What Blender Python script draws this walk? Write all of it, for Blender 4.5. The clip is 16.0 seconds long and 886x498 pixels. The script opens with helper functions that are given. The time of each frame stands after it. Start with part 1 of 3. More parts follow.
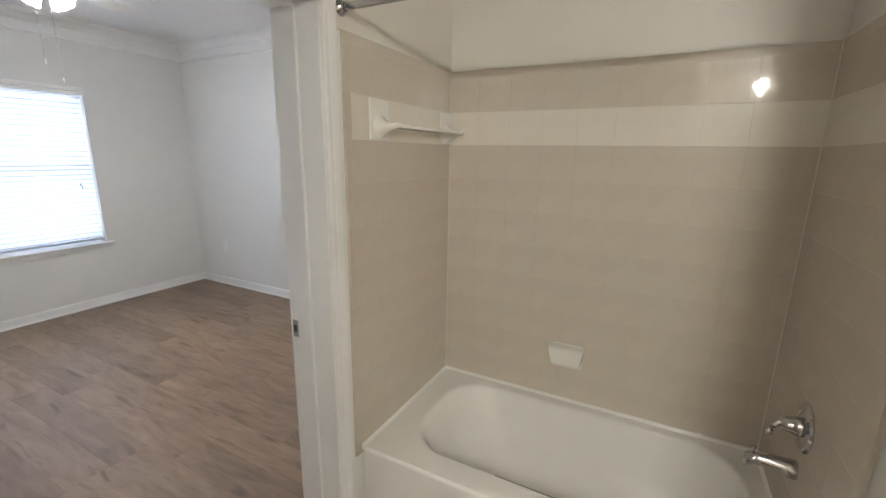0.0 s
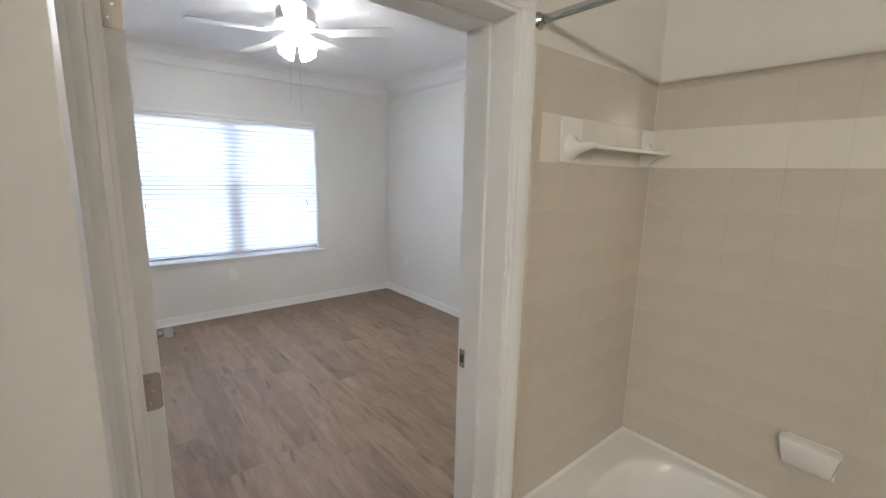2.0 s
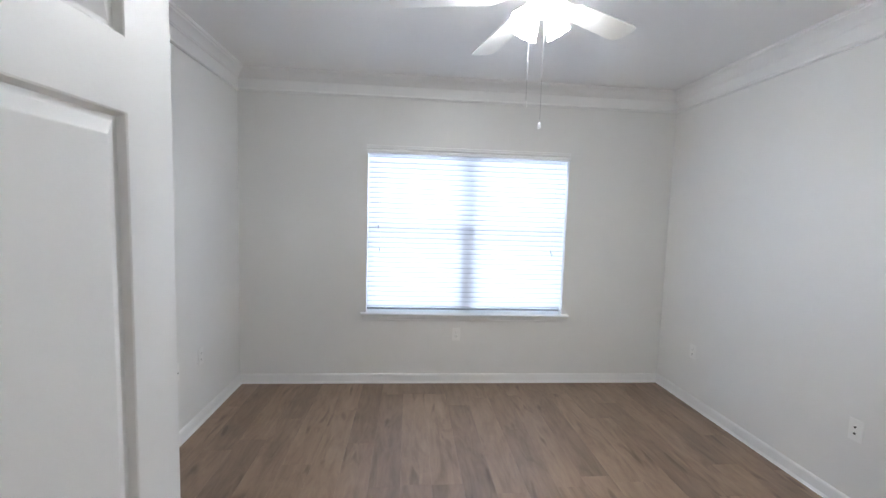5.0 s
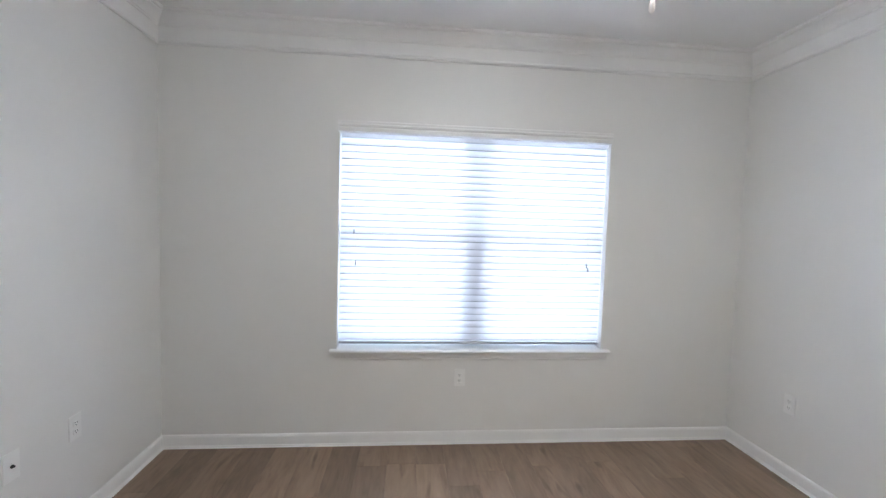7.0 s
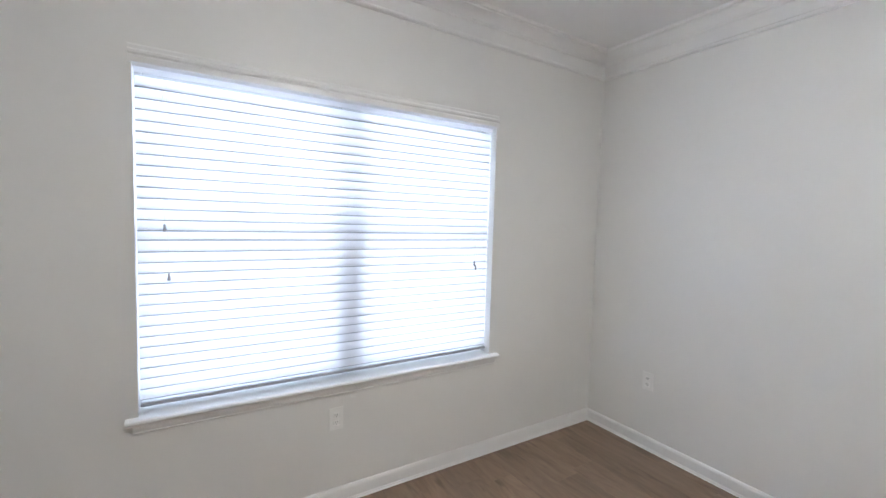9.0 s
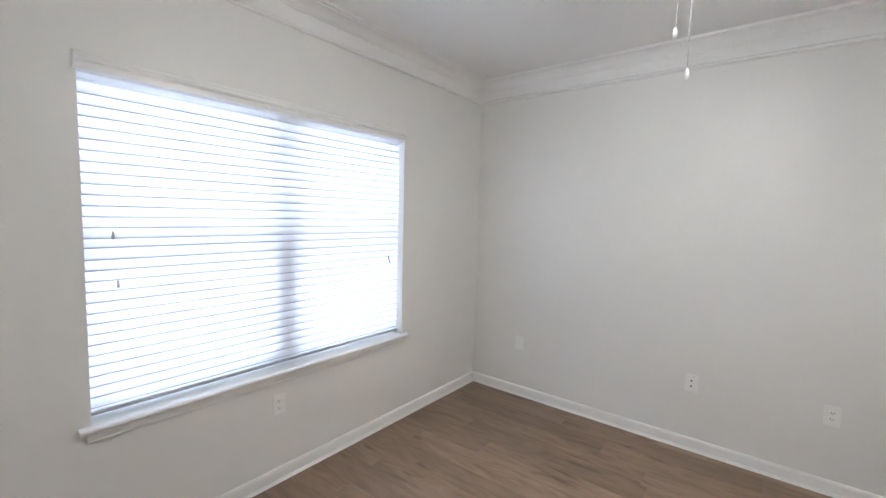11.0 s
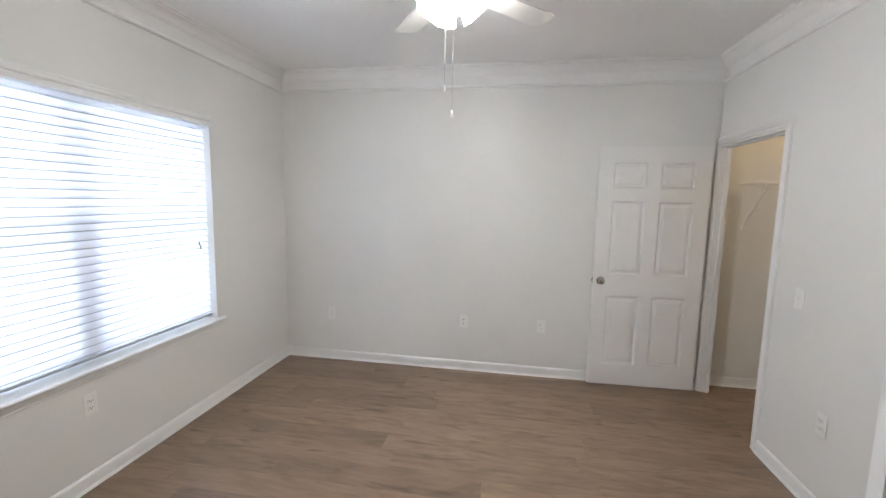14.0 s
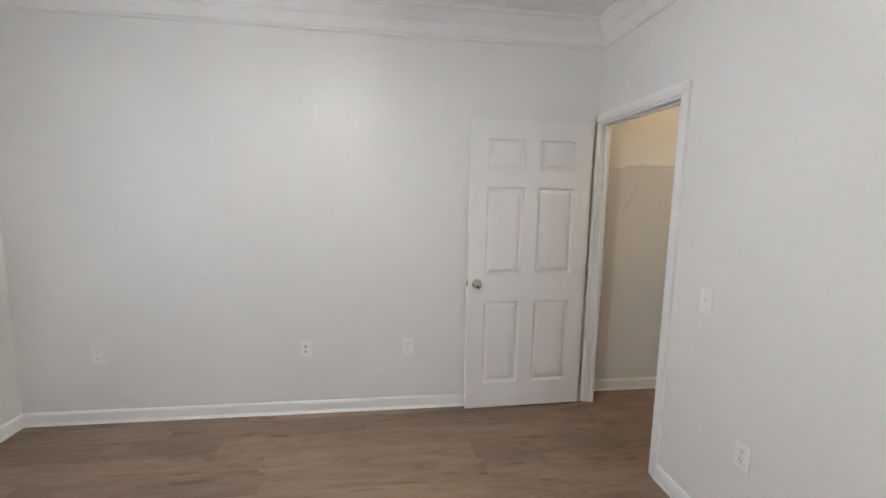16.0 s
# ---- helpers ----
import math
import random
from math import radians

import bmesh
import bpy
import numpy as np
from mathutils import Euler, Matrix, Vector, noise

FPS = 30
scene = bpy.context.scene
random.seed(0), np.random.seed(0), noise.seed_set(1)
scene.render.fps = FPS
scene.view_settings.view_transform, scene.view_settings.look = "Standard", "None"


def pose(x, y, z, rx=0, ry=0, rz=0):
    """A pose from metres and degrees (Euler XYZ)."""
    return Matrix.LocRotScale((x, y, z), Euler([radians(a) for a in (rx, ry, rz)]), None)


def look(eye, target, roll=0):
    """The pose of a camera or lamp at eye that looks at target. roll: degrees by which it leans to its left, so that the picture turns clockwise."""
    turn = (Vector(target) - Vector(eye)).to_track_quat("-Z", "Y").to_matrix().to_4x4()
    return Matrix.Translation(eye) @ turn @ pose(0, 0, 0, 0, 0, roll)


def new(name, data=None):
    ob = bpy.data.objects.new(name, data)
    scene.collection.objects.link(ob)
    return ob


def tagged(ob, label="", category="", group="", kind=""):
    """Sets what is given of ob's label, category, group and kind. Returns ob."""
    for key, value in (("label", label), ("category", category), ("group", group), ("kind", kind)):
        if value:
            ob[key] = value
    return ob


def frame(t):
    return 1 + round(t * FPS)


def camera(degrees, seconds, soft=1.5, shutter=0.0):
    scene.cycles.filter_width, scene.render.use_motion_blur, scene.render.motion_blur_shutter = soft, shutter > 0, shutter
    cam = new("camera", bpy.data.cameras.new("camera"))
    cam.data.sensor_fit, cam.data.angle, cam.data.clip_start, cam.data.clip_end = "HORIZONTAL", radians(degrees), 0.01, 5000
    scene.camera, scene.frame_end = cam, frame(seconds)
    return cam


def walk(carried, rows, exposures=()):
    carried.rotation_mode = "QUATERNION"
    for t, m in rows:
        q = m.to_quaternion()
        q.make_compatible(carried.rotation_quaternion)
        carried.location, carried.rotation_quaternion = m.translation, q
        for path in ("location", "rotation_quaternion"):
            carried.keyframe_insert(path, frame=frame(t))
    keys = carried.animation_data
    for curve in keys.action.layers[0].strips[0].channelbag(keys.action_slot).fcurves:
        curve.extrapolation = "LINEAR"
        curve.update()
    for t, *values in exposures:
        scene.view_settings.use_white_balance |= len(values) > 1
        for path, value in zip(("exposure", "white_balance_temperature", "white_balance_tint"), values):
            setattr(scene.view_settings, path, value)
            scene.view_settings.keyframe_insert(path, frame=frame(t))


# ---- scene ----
cam = camera(93.6, 16.0)
PATH = [
    (0, (0.296, 0.043, 1.585), (-0.603, 1.773, 1.14), 0.9),
    (0.5, (0.302, 0.052, 1.583), (-0.816, 1.653, 1.147), 1.2),
    (1, (0.3, 0.041, 1.579), (-0.989, 1.514, 1.169), 1.2),
    (1.5, (0.261, 0.064, 1.579), (-1.155, 1.422, 1.194), 1.2),
    (2, (0.168, 0.14, 1.584), (-1.355, 1.388, 1.232), 1.2),
    (2.5, (0.072, 0.238, 1.581), (-1.617, 1.261, 1.261), 1.2),
    (3, (-0.072, 0.369, 1.585), (-1.883, 1.168, 1.298), 1.5),
    (3.5, (-0.25, 0.478, 1.574), (-2.158, 1.019, 1.316), 1.7),
    (4, (-0.486, 0.575, 1.579), (-2.441, 0.926, 1.343), 1.8),
    (6.5, (-1.716, 0.796, 1.509), (-3.71, 0.889, 1.381), 1.7),
    (7, (-1.965, 0.786, 1.502), (-3.953, 0.965, 1.381), 1.7),
    (7.5, (-2.207, 0.773, 1.517), (-4.173, 1.114, 1.379), 1.7),
    (8, (-2.386, 0.722, 1.502), (-4.293, 1.306, 1.366), 1.7),
    (8.5, (-2.541, 0.613, 1.509), (-4.355, 1.445, 1.368), 1.9),
    (9, (-2.666, 0.52, 1.493), (-4.362, 1.572, 1.36), 1.6),
    (9.5, (-2.717, 0.411, 1.52), (-4.283, 1.646, 1.38), 1.6),
    (12, (-2.486, -0.373, 1.56), (-3.484, 1.352, 1.383), 1.4),
    (12.5, (-2.465, -0.491, 1.559), (-3.312, 1.312, 1.373), 1.3),
    (13, (-2.472, -0.578, 1.569), (-3.166, 1.286, 1.363), 1.0),
    (13.5, (-2.501, -0.635, 1.573), (-3.032, 1.28, 1.356), 1.0),
    (14, (-2.518, -0.597, 1.583), (-2.851, 1.361, 1.348), 1.1),
    (14.5, (-2.495, -0.477, 1.554), (-2.688, 1.5, 1.322), 1.1),
    (15, (-2.411, -0.263, 1.58), (-2.494, 1.719, 1.327), 1.0),
    (15.5, (-2.406, 0.014, 1.563), (-2.318, 1.995, 1.3), 1.0),
    (16, (-2.397, 0.292, 1.526), (-2.129, 2.258, 1.274), 1.1),
]
walk(cam, [(t, look(eye, target, roll)) for t, eye, target, roll in PATH],
     exposures=[(0.0, 0.50, 5980, 10), (2.0, 0.47, 5940, 10), (4.0, 0.53, 5820, 9), (9.5, 0.54, 6060, 10), (16.0, 0.65, 6180, 10)])

# ---- light levels ----
DAY_POWER, FAN_GLOW, BULB_GLOW, VANITY_GLOW, CLOSET_GLOW = 275.0, 45.0, 640.0, 288.0, 24.0

# ---- plan, in metres ----
W, E, N, S = -4.723, -0.918, 3.15, -0.755          # bedroom faces
NOOK_X, NOOK_Y = -3.05, -1.45                    # recess south of the bedroom
EB = -0.724                                      # bathroom face of the shared wall
TN, TE = 2.052, 0.800                            # tub alcove: back wall, tap wall
BS, BE = -1.10, 1.90                             # bathroom south and east walls
CW, CS, CN, CE = -0.840, 2.16, 3.285, 1.05        # closet faces
CEIL, BCEIL = 2.735, 2.44
BD0, BD1, DOOR_H = 0.144, 1.126, 2.056           # bathroom doorway
CD0, CD1 = 2.292, 3.120                           # closet doorway
WY0, WY1, WZ0, WZ1 = 0.347, 2.163, 0.63, 2.076    # window opening

# ---- world and light ----
world = bpy.data.worlds.new("sky")
scene.world = world
world.use_nodes = True
wn = world.node_tree.nodes
sky = wn.new("ShaderNodeTexSky")
sky.sky_type, sky.sun_disc = "NISHITA", False
sky.sun_elevation, sky.sun_rotation = radians(48), radians(60)
wn["Background"].inputs["Strength"].default_value = 0.12
world.node_tree.links.new(sky.outputs[0], wn["Background"].inputs["Color"])

sun = new("sun", bpy.data.lights.new("sun", "SUN"))
sun.data.energy, sun.data.angle, sun.data.color = 2.0, radians(0.6), (1.0, 0.95, 0.88)
sun.matrix_world = look((6, 3, 9), (0, 0, 0))

day = new("window_daylight", bpy.data.lights.new("window_daylight", "AREA"))
day.data.shape, day.data.size, day.data.size_y = "RECTANGLE", 5.0, 3.8
day.data.energy, day.data.color = DAY_POWER, (0.73, 0.84, 1.0)
day.matrix_world = look((-6.3, (WY0 + WY1) / 2, 1.75), (0, (WY0 + WY1) / 2, 1.3))


# ---- materials ----
def material(name, color, rough=0.5, metal=0.0, spec=0.5, coat=0.0):
    m = bpy.data.materials.new(name)
    m.use_nodes = True
    b = m.node_tree.nodes["Principled BSDF"]
    b.inputs["Base Color"].default_value = (*color, 1)
    b.inputs["Roughness"].default_value, b.inputs["Metallic"].default_value = rough, metal
    b.inputs["Specular IOR Level"].default_value, b.inputs["Coat Weight"].default_value = spec, coat
    return m


def node(m, kind, **values):
    n = m.node_tree.nodes.new(kind)
    for key, value in values.items():
        n.inputs[key.replace("_", " ")].default_value = value
    return n


def join(m, a, out, b, slot):
    m.node_tree.links.new(a.outputs[out], b.inputs[slot])


def surface(name, color, rough, grain, grain_depth, mottle=0.05, mottle_scale=2.0, spec=0.5, coat=0.0, space="Object"):
    """Paint, enamel or ceramic: slow mottling of the colour and gloss, fine relief in the bump."""
    m = material(name, color, rough, 0, spec, coat)
    b = m.node_tree.nodes["Principled BSDF"]
    co = node(m, "ShaderNodeTexCoord")
    slow = node(m, "ShaderNodeTexNoise", Scale=mottle_scale, Detail=4.0, Roughness=0.6)
    fine = node(m, "ShaderNodeTexNoise", Scale=grain, Detail=3.0, Roughness=0.55)
    join(m, co, space, slow, "Vector"), join(m, co, space, fine, "Vector")
    ramp = node(m, "ShaderNodeValToRGB")
    lo, hi = (tuple(c * (1 - mottle) for c in color), tuple(min(1, c * (1 + mottle)) for c in color))
    ramp.color_ramp.elements[0].position, ramp.color_ramp.elements[0].color = 0.3, (*lo, 1)
    ramp.color_ramp.elements[1].position, ramp.color_ramp.elements[1].color = 0.7, (*hi, 1)
    join(m, slow, 0, ramp, 0), join(m, ramp, 0, b, "Base Color")
    gloss = node(m, "ShaderNodeMapRange")
    gloss.inputs["To Min"].default_value, gloss.inputs["To Max"].default_value = rough * 0.88, min(1, rough * 1.12)
    join(m, slow, 0, gloss, 0), join(m, gloss, 0, b, "Roughness")
    bump = node(m, "ShaderNodeBump", Strength=0.35, Distance=grain_depth)
    join(m, fine, 0, bump, "Height"), join(m, bump, 0, b, "Normal")
    return m


WALL = surface("wall_paint", (0.835, 0.828, 0.808), 0.37, 160, 0.0012, 0.02, 1.2)
BATHWALL = surface("bath_wall_paint", (0.745, 0.712, 0.650), 0.37, 160, 0.0012, 0.03, 1.2)
CEILING = surface("ceiling_paint", (0.95, 0.95, 0.945), 0.85, 90, 0.002, 0.02, 1.0)
TRIM = surface("trim_paint", (0.885, 0.88, 0.870), 0.34, 60, 0.0006, 0.02, 3.0)
DOOR = surface("door_paint", (0.87, 0.866, 0.858), 0.42, 120, 0.0006, 0.02, 3.0)
TILE = surface("tile_beige", (0.605, 0.543, 0.458), 0.05, 18, 0.0010, 0.05, 5.0)
BAND = surface("tile_cream", (0.76, 0.71, 0.625), 0.05, 18, 0.0010, 0.03, 5.0)
GROUT = surface("grout", (0.68, 0.615, 0.525), 0.7, 300, 0.001, 0.08, 20)
WHITECAULK = surface("white_caulk", (0.90, 0.90, 0.89), 0.4, 40, 0.0004, 0.03, 10.0)
CAULK = surface("caulk", (0.66, 0.59, 0.50), 0.4, 40, 0.0005, 0.03, 10.0)
ENAMEL = surface("tub_enamel", (0.86, 0.84, 0.80), 0.12, 6, 0.0008, 0.02, 2.0)
CERAMIC = surface("ceramic", (0.85, 0.825, 0.775), 0.09, 12, 0.0005, 0.02, 4.0)
PLASTIC = surface("plate_plastic", (0.91, 0.905, 0.885), 0.34, 80, 0.0003, 0.015, 8.0)
FANWHITE = surface("fan_enamel", (0.80, 0.79, 0.76), 0.34, 30, 0.0004, 0.02, 5.0)
SUBFLOOR = surface("underlay", (0.10, 0.08, 0.06), 0.9, 50, 0.002, 0.1, 3.0)
GROUND = surface("lawn_ground", (0.09, 0.10, 0.06), 0.95, 8, 0.02, 0.3, 0.5)
CHROME = material("chrome", (0.52, 0.52, 0.52), 0.09, 1.0)
NICKEL = material("satin_nickel", (0.52, 0.50, 0.47), 0.27, 1.0)
BRASS = material("aged_hinge_steel", (0.42, 0.39, 0.35), 0.38, 1.0)
DARK = material("dark_slot", (0.02, 0.02, 0.02), 0.6)
CORD = material("cord_white", (0.45, 0.45, 0.45), 0.7)
WIRE = surface("coated_wire", (0.90, 0.895, 0.875), 0.35, 40, 0.0003, 0.02, 10.0)
SLATSHADOW = surface("slat_shadow_grey", (0.47, 0.475, 0.50), 0.4, 40, 0.0003, 0.02, 6.0)
VINYL = surface("window_vinyl", (0.70, 0.70, 0.70), 0.35, 30, 0.0003, 0.02, 4.0)


def glass(name):
    m = bpy.data.materials.new(name)
    m.use_nodes = True
    b = m.node_tree.nodes["Principled BSDF"]
    b.inputs["Transmission Weight"].default_value, b.inputs["Roughness"].default_value, b.inputs["IOR"].default_value = 1, 0.0, 1.45
    return m


PANE = glass("window_glass")


def slat_material():
    """Thin white vinyl that lets part of the light through."""
    m = material("slat_vinyl", (0.88, 0.88, 0.89), 0.4)
    b = m.node_tree.nodes["Principled BSDF"]
    t = node(m, "ShaderNodeBsdfTranslucent", Color=(0.95, 0.95, 0.97, 1))
    mix = node(m, "ShaderNodeMixShader", Fac=0.52)
    m.node_tree.links.new(b.outputs[0], mix.inputs[1])
    m.node_tree.links.new(t.outputs[0], mix.inputs[2])
    m.node_tree.links.new(mix.outputs[0], m.node_tree.nodes["Material Output"].inputs[0])
    grain = node(m, "ShaderNodeTexNoise", Scale=60.0, Detail=2.0)
    bump = node(m, "ShaderNodeBump", Strength=0.2, Distance=0.0004)
    join(m, grain, 0, bump, "Height"), join(m, bump, 0, b, "Normal")
    return m


def lamp_material(name, color, strength):
    m = material(name, (0.9, 0.88, 0.84), 0.35)
    b = m.node_tree.nodes["Principled BSDF"]
    b.inputs["Emission Color"].default_value, b.inputs["Emission Strength"].default_value = (*color, 1), strength
    return m


def plank_material():
    """Grey-brown oak-look vinyl: streaks along the plank, cathedral grain, a few dark knots; each plank its own tone."""
    m = material("oak_vinyl", (0.25, 0.18, 0.13), 0.42)
    b = m.node_tree.nodes["Principled BSDF"]
    co, info = node(m, "ShaderNodeTexCoord"), node(m, "ShaderNodeObjectInfo")
    shift = node(m, "ShaderNodeVectorMath")
    shift.operation = "MULTIPLY_ADD"
    shift.inputs[1].default_value = (1, 1, 1)
    spread = node(m, "ShaderNodeVectorMath")
    spread.operation = "SCALE"
    spread.inputs[0].default_value, spread.inputs["Scale"].default_value = (37.0, 11.0, 5.0), 1.0
    join(m, info, "Random", spread, "Scale"), join(m, co, "Object", shift, 0), join(m, spread, 0, shift, 2)

    def stretched(sx, sy, scale, detail, twist):
        mp = node(m, "ShaderNodeMapping", Scale=(sx, sy, 1))
        join(m, shift, 0, mp, "Vector")
        n = node(m, "ShaderNodeTexNoise", Scale=scale, Detail=detail, Roughness=0.62, Distortion=twist)
        join(m, mp, 0, n, "Vector")
        return n

    streak, fine, cloud = stretched(0.75, 5.0, 3.0, 6, 1.3), stretched(2.6, 42, 4.0, 4, 0.3), stretched(0.9, 3.2, 2.2, 3, 1.4)
    knot = stretched(2.0, 8.0, 1.7, 1, 0.4)
    ramp = node(m, "ShaderNodeValToRGB")
    els = ramp.color_ramp.elements
    els[0].position, els[0].color = 0.25, (0.118, 0.074, 0.045, 1)
    els[1].position, els[1].color = 0.82, (0.350, 0.250, 0.172, 1)
    mid = els.new(0.5)
    mid.color = (0.236, 0.161, 0.108, 1)

    def mixed(kind, fac, a, c):
        x = node(m, "ShaderNodeMix")
        x.data_type, x.blend_type = "RGBA", kind
        x.inputs["Factor"].default_value = fac
        m.node_tree.links.new(a, x.inputs[6])
        m.node_tree.links.new(c, x.inputs[7])
        return x.outputs[2]

    add = node(m, "ShaderNodeMath")
    add.operation = "MULTIPLY_ADD"
    add.inputs[1].default_value = 0.45
    off = node(m, "ShaderNodeMath")
    off.operation = "MULTIPLY"
    off.inputs[1].default_value = 0.55
    join(m, cloud, 0, off, 0), join(m, streak, 0, add, 0), join(m, off, 0, add, 2)
    join(m, add, 0, ramp, 0)
    grey = node(m, "ShaderNodeValToRGB")
    grey.color_ramp.elements[0].position, grey.color_ramp.elements[0].color = 0.35, (0.72, 0.72, 0.72, 1)
    grey.color_ramp.elements[1].position, grey.color_ramp.elements[1].color = 0.62, (1, 1, 1, 1)
    join(m, fine, 0, grey, 0)
    spots = node(m, "ShaderNodeValToRGB")
    spots.color_ramp.elements[0].position, spots.color_ramp.elements[0].color = 0.645, (1, 1, 1, 1)
    spots.color_ramp.elements[1].position, spots.color_ramp.elements[1].color = 0.77, (0.45, 0.40, 0.37, 1)
    join(m, knot, 0, spots, 0)
    tone = node(m, "ShaderNodeValToRGB")
    tone.color_ramp.elements[0].color, tone.color_ramp.elements[1].color = (0.88, 0.875, 0.88, 1), (1.17, 1.17, 1.17, 1)
    join(m, info, "Random", tone, 0)
    c = mixed("MULTIPLY", 0.22, ramp.outputs[0], grey.outputs[0])
    c = mixed("MULTIPLY", 0.75, c, spots.outputs[0])
    c = mixed("MULTIPLY", 1.0, c, tone.outputs[0])
    m.node_tree.links.new(c, b.inputs["Base Color"])
    gloss = node(m, "ShaderNodeMapRange")
    gloss.inputs["To Min"].default_value, gloss.inputs["To Max"].default_value = 0.34, 0.52
    join(m, fine, 0, gloss, 0), join(m, gloss, 0, b, "Roughness")
    bump = node(m, "ShaderNodeBump", Strength=0.3, Distance=0.0008)
    join(m, fine, 0, bump, "Height"), join(m, bump, 0, b, "Normal")
    return m


SLAT = slat_material()
PLANK = plank_material()
FANGLASS = lamp_material("lit_frosted_glass", (1.0, 0.965, 0.90), FAN_GLOW)
FANBULB = lamp_material("lit_bulb", (1.0, 0.965, 0.90), BULB_GLOW)
VANITYGLASS = lamp_material("lit_vanity_globe", (1.0, 0.93, 0.80), VANITY_GLOW)
CLOSETGLASS = lamp_material("lit_closet_globe", (1.0, 0.74, 0.46), CLOSET_GLOW)


# ---- mesh tools ----
def box(bm, x0, x1, y0, y1, z0, z1):
    v = [bm.verts.new((x, y, z)) for z in (z0, z1) for x, y in ((x0, y0), (x1, y0), (x1, y1), (x0, y1))]
    for f in ((3, 2, 1, 0), (4, 5, 6, 7), (0, 1, 5, 4), (1, 2, 6, 5), (2, 3, 7, 6), (3, 0, 4, 7)):
        bm.faces.new([v[i] for i in f])
    return v


def softbox(bm, x0, x1, y0, y1, z0, z1, r=0.003, steps=2):
    """A box with rounded edges."""
    b2 = bmesh.new()
    box(b2, x0, x1, y0, y1, z0, z1)
    bmesh.ops.bevel(b2, geom=b2.edges[:], offset=r, segments=steps, profile=0.5, affect="EDGES")
    merge(bm, b2)


def merge(bm, other, m=None):
    tmp = bpy.data.meshes.new("tmp")
    if m is not None:
        other.transform(m)
    other.to_mesh(tmp)
    other.free()
    bm.from_mesh(tmp)
    bpy.data.meshes.remove(tmp)


def loft(bm, rings, closed=True, cap0=True, cap1=True):
    """Rings of points, joined one to the next."""
    rows = [[bm.verts.new(p) for p in ring] for ring in rings]
    n = len(rows[0])
    for a, b in zip(rows, rows[1:]):
        for i in range(n if closed else n - 1):
            bm.faces.new((a[i], a[(i + 1) % n], b[(i + 1) % n], b[i]))
    if cap0:
        bm.faces.new(rows[0][::-1])
    if cap1:
        bm.faces.new(rows[-1])
    return rows


def lathe(bm, profile, m=None, seg=24, cap0=True, cap1=True):
    """Turns (radius, height) pairs about z."""
    b2 = bmesh.new()
    loft(b2, [[(r * math.cos(2 * math.pi * i / seg), r * math.sin(2 * math.pi * i / seg), z) for i in range(seg)] for r, z in profile], True, cap0, cap1)
    merge(bm, b2, m)


def tube(bm, points, r, seg=8):
    """A round bar along points."""
    pts = [Vector(p) for p in points]
    rings = []
    for i, p in enumerate(pts):
        d = (pts[min(i + 1, len(pts) - 1)] - pts[max(i - 1, 0)]).normalized()
        side = d.cross(Vector((0, 0, 1)) if abs(d.z) < 0.9 else Vector((1, 0, 0))).normalized()
        up = side.cross(d)
        rings.append([p + r * (math.cos(2 * math.pi * k / seg) * side + math.sin(2 * math.pi * k / seg) * up) for k in range(seg)])
    loft(bm, rings)


def sweep(bm, path, profile, closed=False):
    """A moulding: (out, z) profile carried along a plan path whose room side is on the left, with mitred corners."""
    pts = [Vector(p) for p in path]
    n = len(pts)
    rings = []
    for i in range(n):
        before = (pts[i] - pts[i - 1]).normalized() if closed or i > 0 else None
        after = (pts[(i + 1) % n] - pts[i]).normalized() if closed or i < n - 1 else None
        normals = [Vector((-d.y, d.x)) for d in (before, after) if d is not None]
        out = sum(normals, Vector((0, 0)))
        out = out / (out.dot(normals[0])) if len(normals) == 2 else out
        rings.append([(pts[i].x + out.x * o, pts[i].y + out.y * o, z) for o, z in profile])
    if closed:
        rings.append(rings[0])
    loft(bm, rings, True, not closed, not closed)


def mesh_of(name, bm, mat, smooth=None):
    """smooth: the angle under which faces shade as one; normals are weighed by area, so that flats stay flat beside rounded edges."""
    bmesh.ops.remove_doubles(bm, verts=bm.verts[:], dist=1e-6)
    bmesh.ops.recalc_face_normals(bm, faces=bm.faces[:])
    normals = []
    if smooth:
        limit = math.cos(radians(smooth))
        bm.normal_update()
        area = {f: f.calc_area() for f in bm.faces}
        for f in bm.faces:
            for v in f.verts:
                out = Vector((0, 0, 0))
                for g in v.link_faces:
                    if g.normal.dot(f.normal) >= limit:
                        out += g.normal * area[g]
                normals.append(tuple(out.normalized()) if out.length > 1e-12 else tuple(f.normal))
    me = bpy.data.meshes.new(name)
    bm.to_mesh(me)
    bm.free()
    me.materials.append(mat)
    if smooth:
        me.shade_smooth()
        me.normals_split_custom_set(normals)
    return me


def part(name, bm, mat, parent, label="", smooth=35, at=None):
    ob = new(name, mesh_of(name, bm, mat, smooth))
    ob.parent = parent
    if at is not None:
        ob.matrix_basis = at
    return tagged(ob, label)


def solid(name, bm, mat, label, category, kind="", smooth=35):
    return tagged(new(name, mesh_of(name, bm, mat, smooth)), label, category, "", kind)


def thing(name, m, label, category, group="", kind=""):
    ob = new(name)
    ob.empty_display_size = 0.1
    ob.matrix_basis = m
    return tagged(ob, label, category, group, kind)


def boxes(name, rows, mat, label, category):
    bm = bmesh.new()
    for r in rows:
        box(bm, *r)
    me = bpy.data.meshes.new(name)
    bmesh.ops.recalc_face_normals(bm, faces=bm.faces[:])
    bm.to_mesh(me)
    bm.free()
    me.materials.append(mat)
    return tagged(new(name, me), label, category, "", "structure")


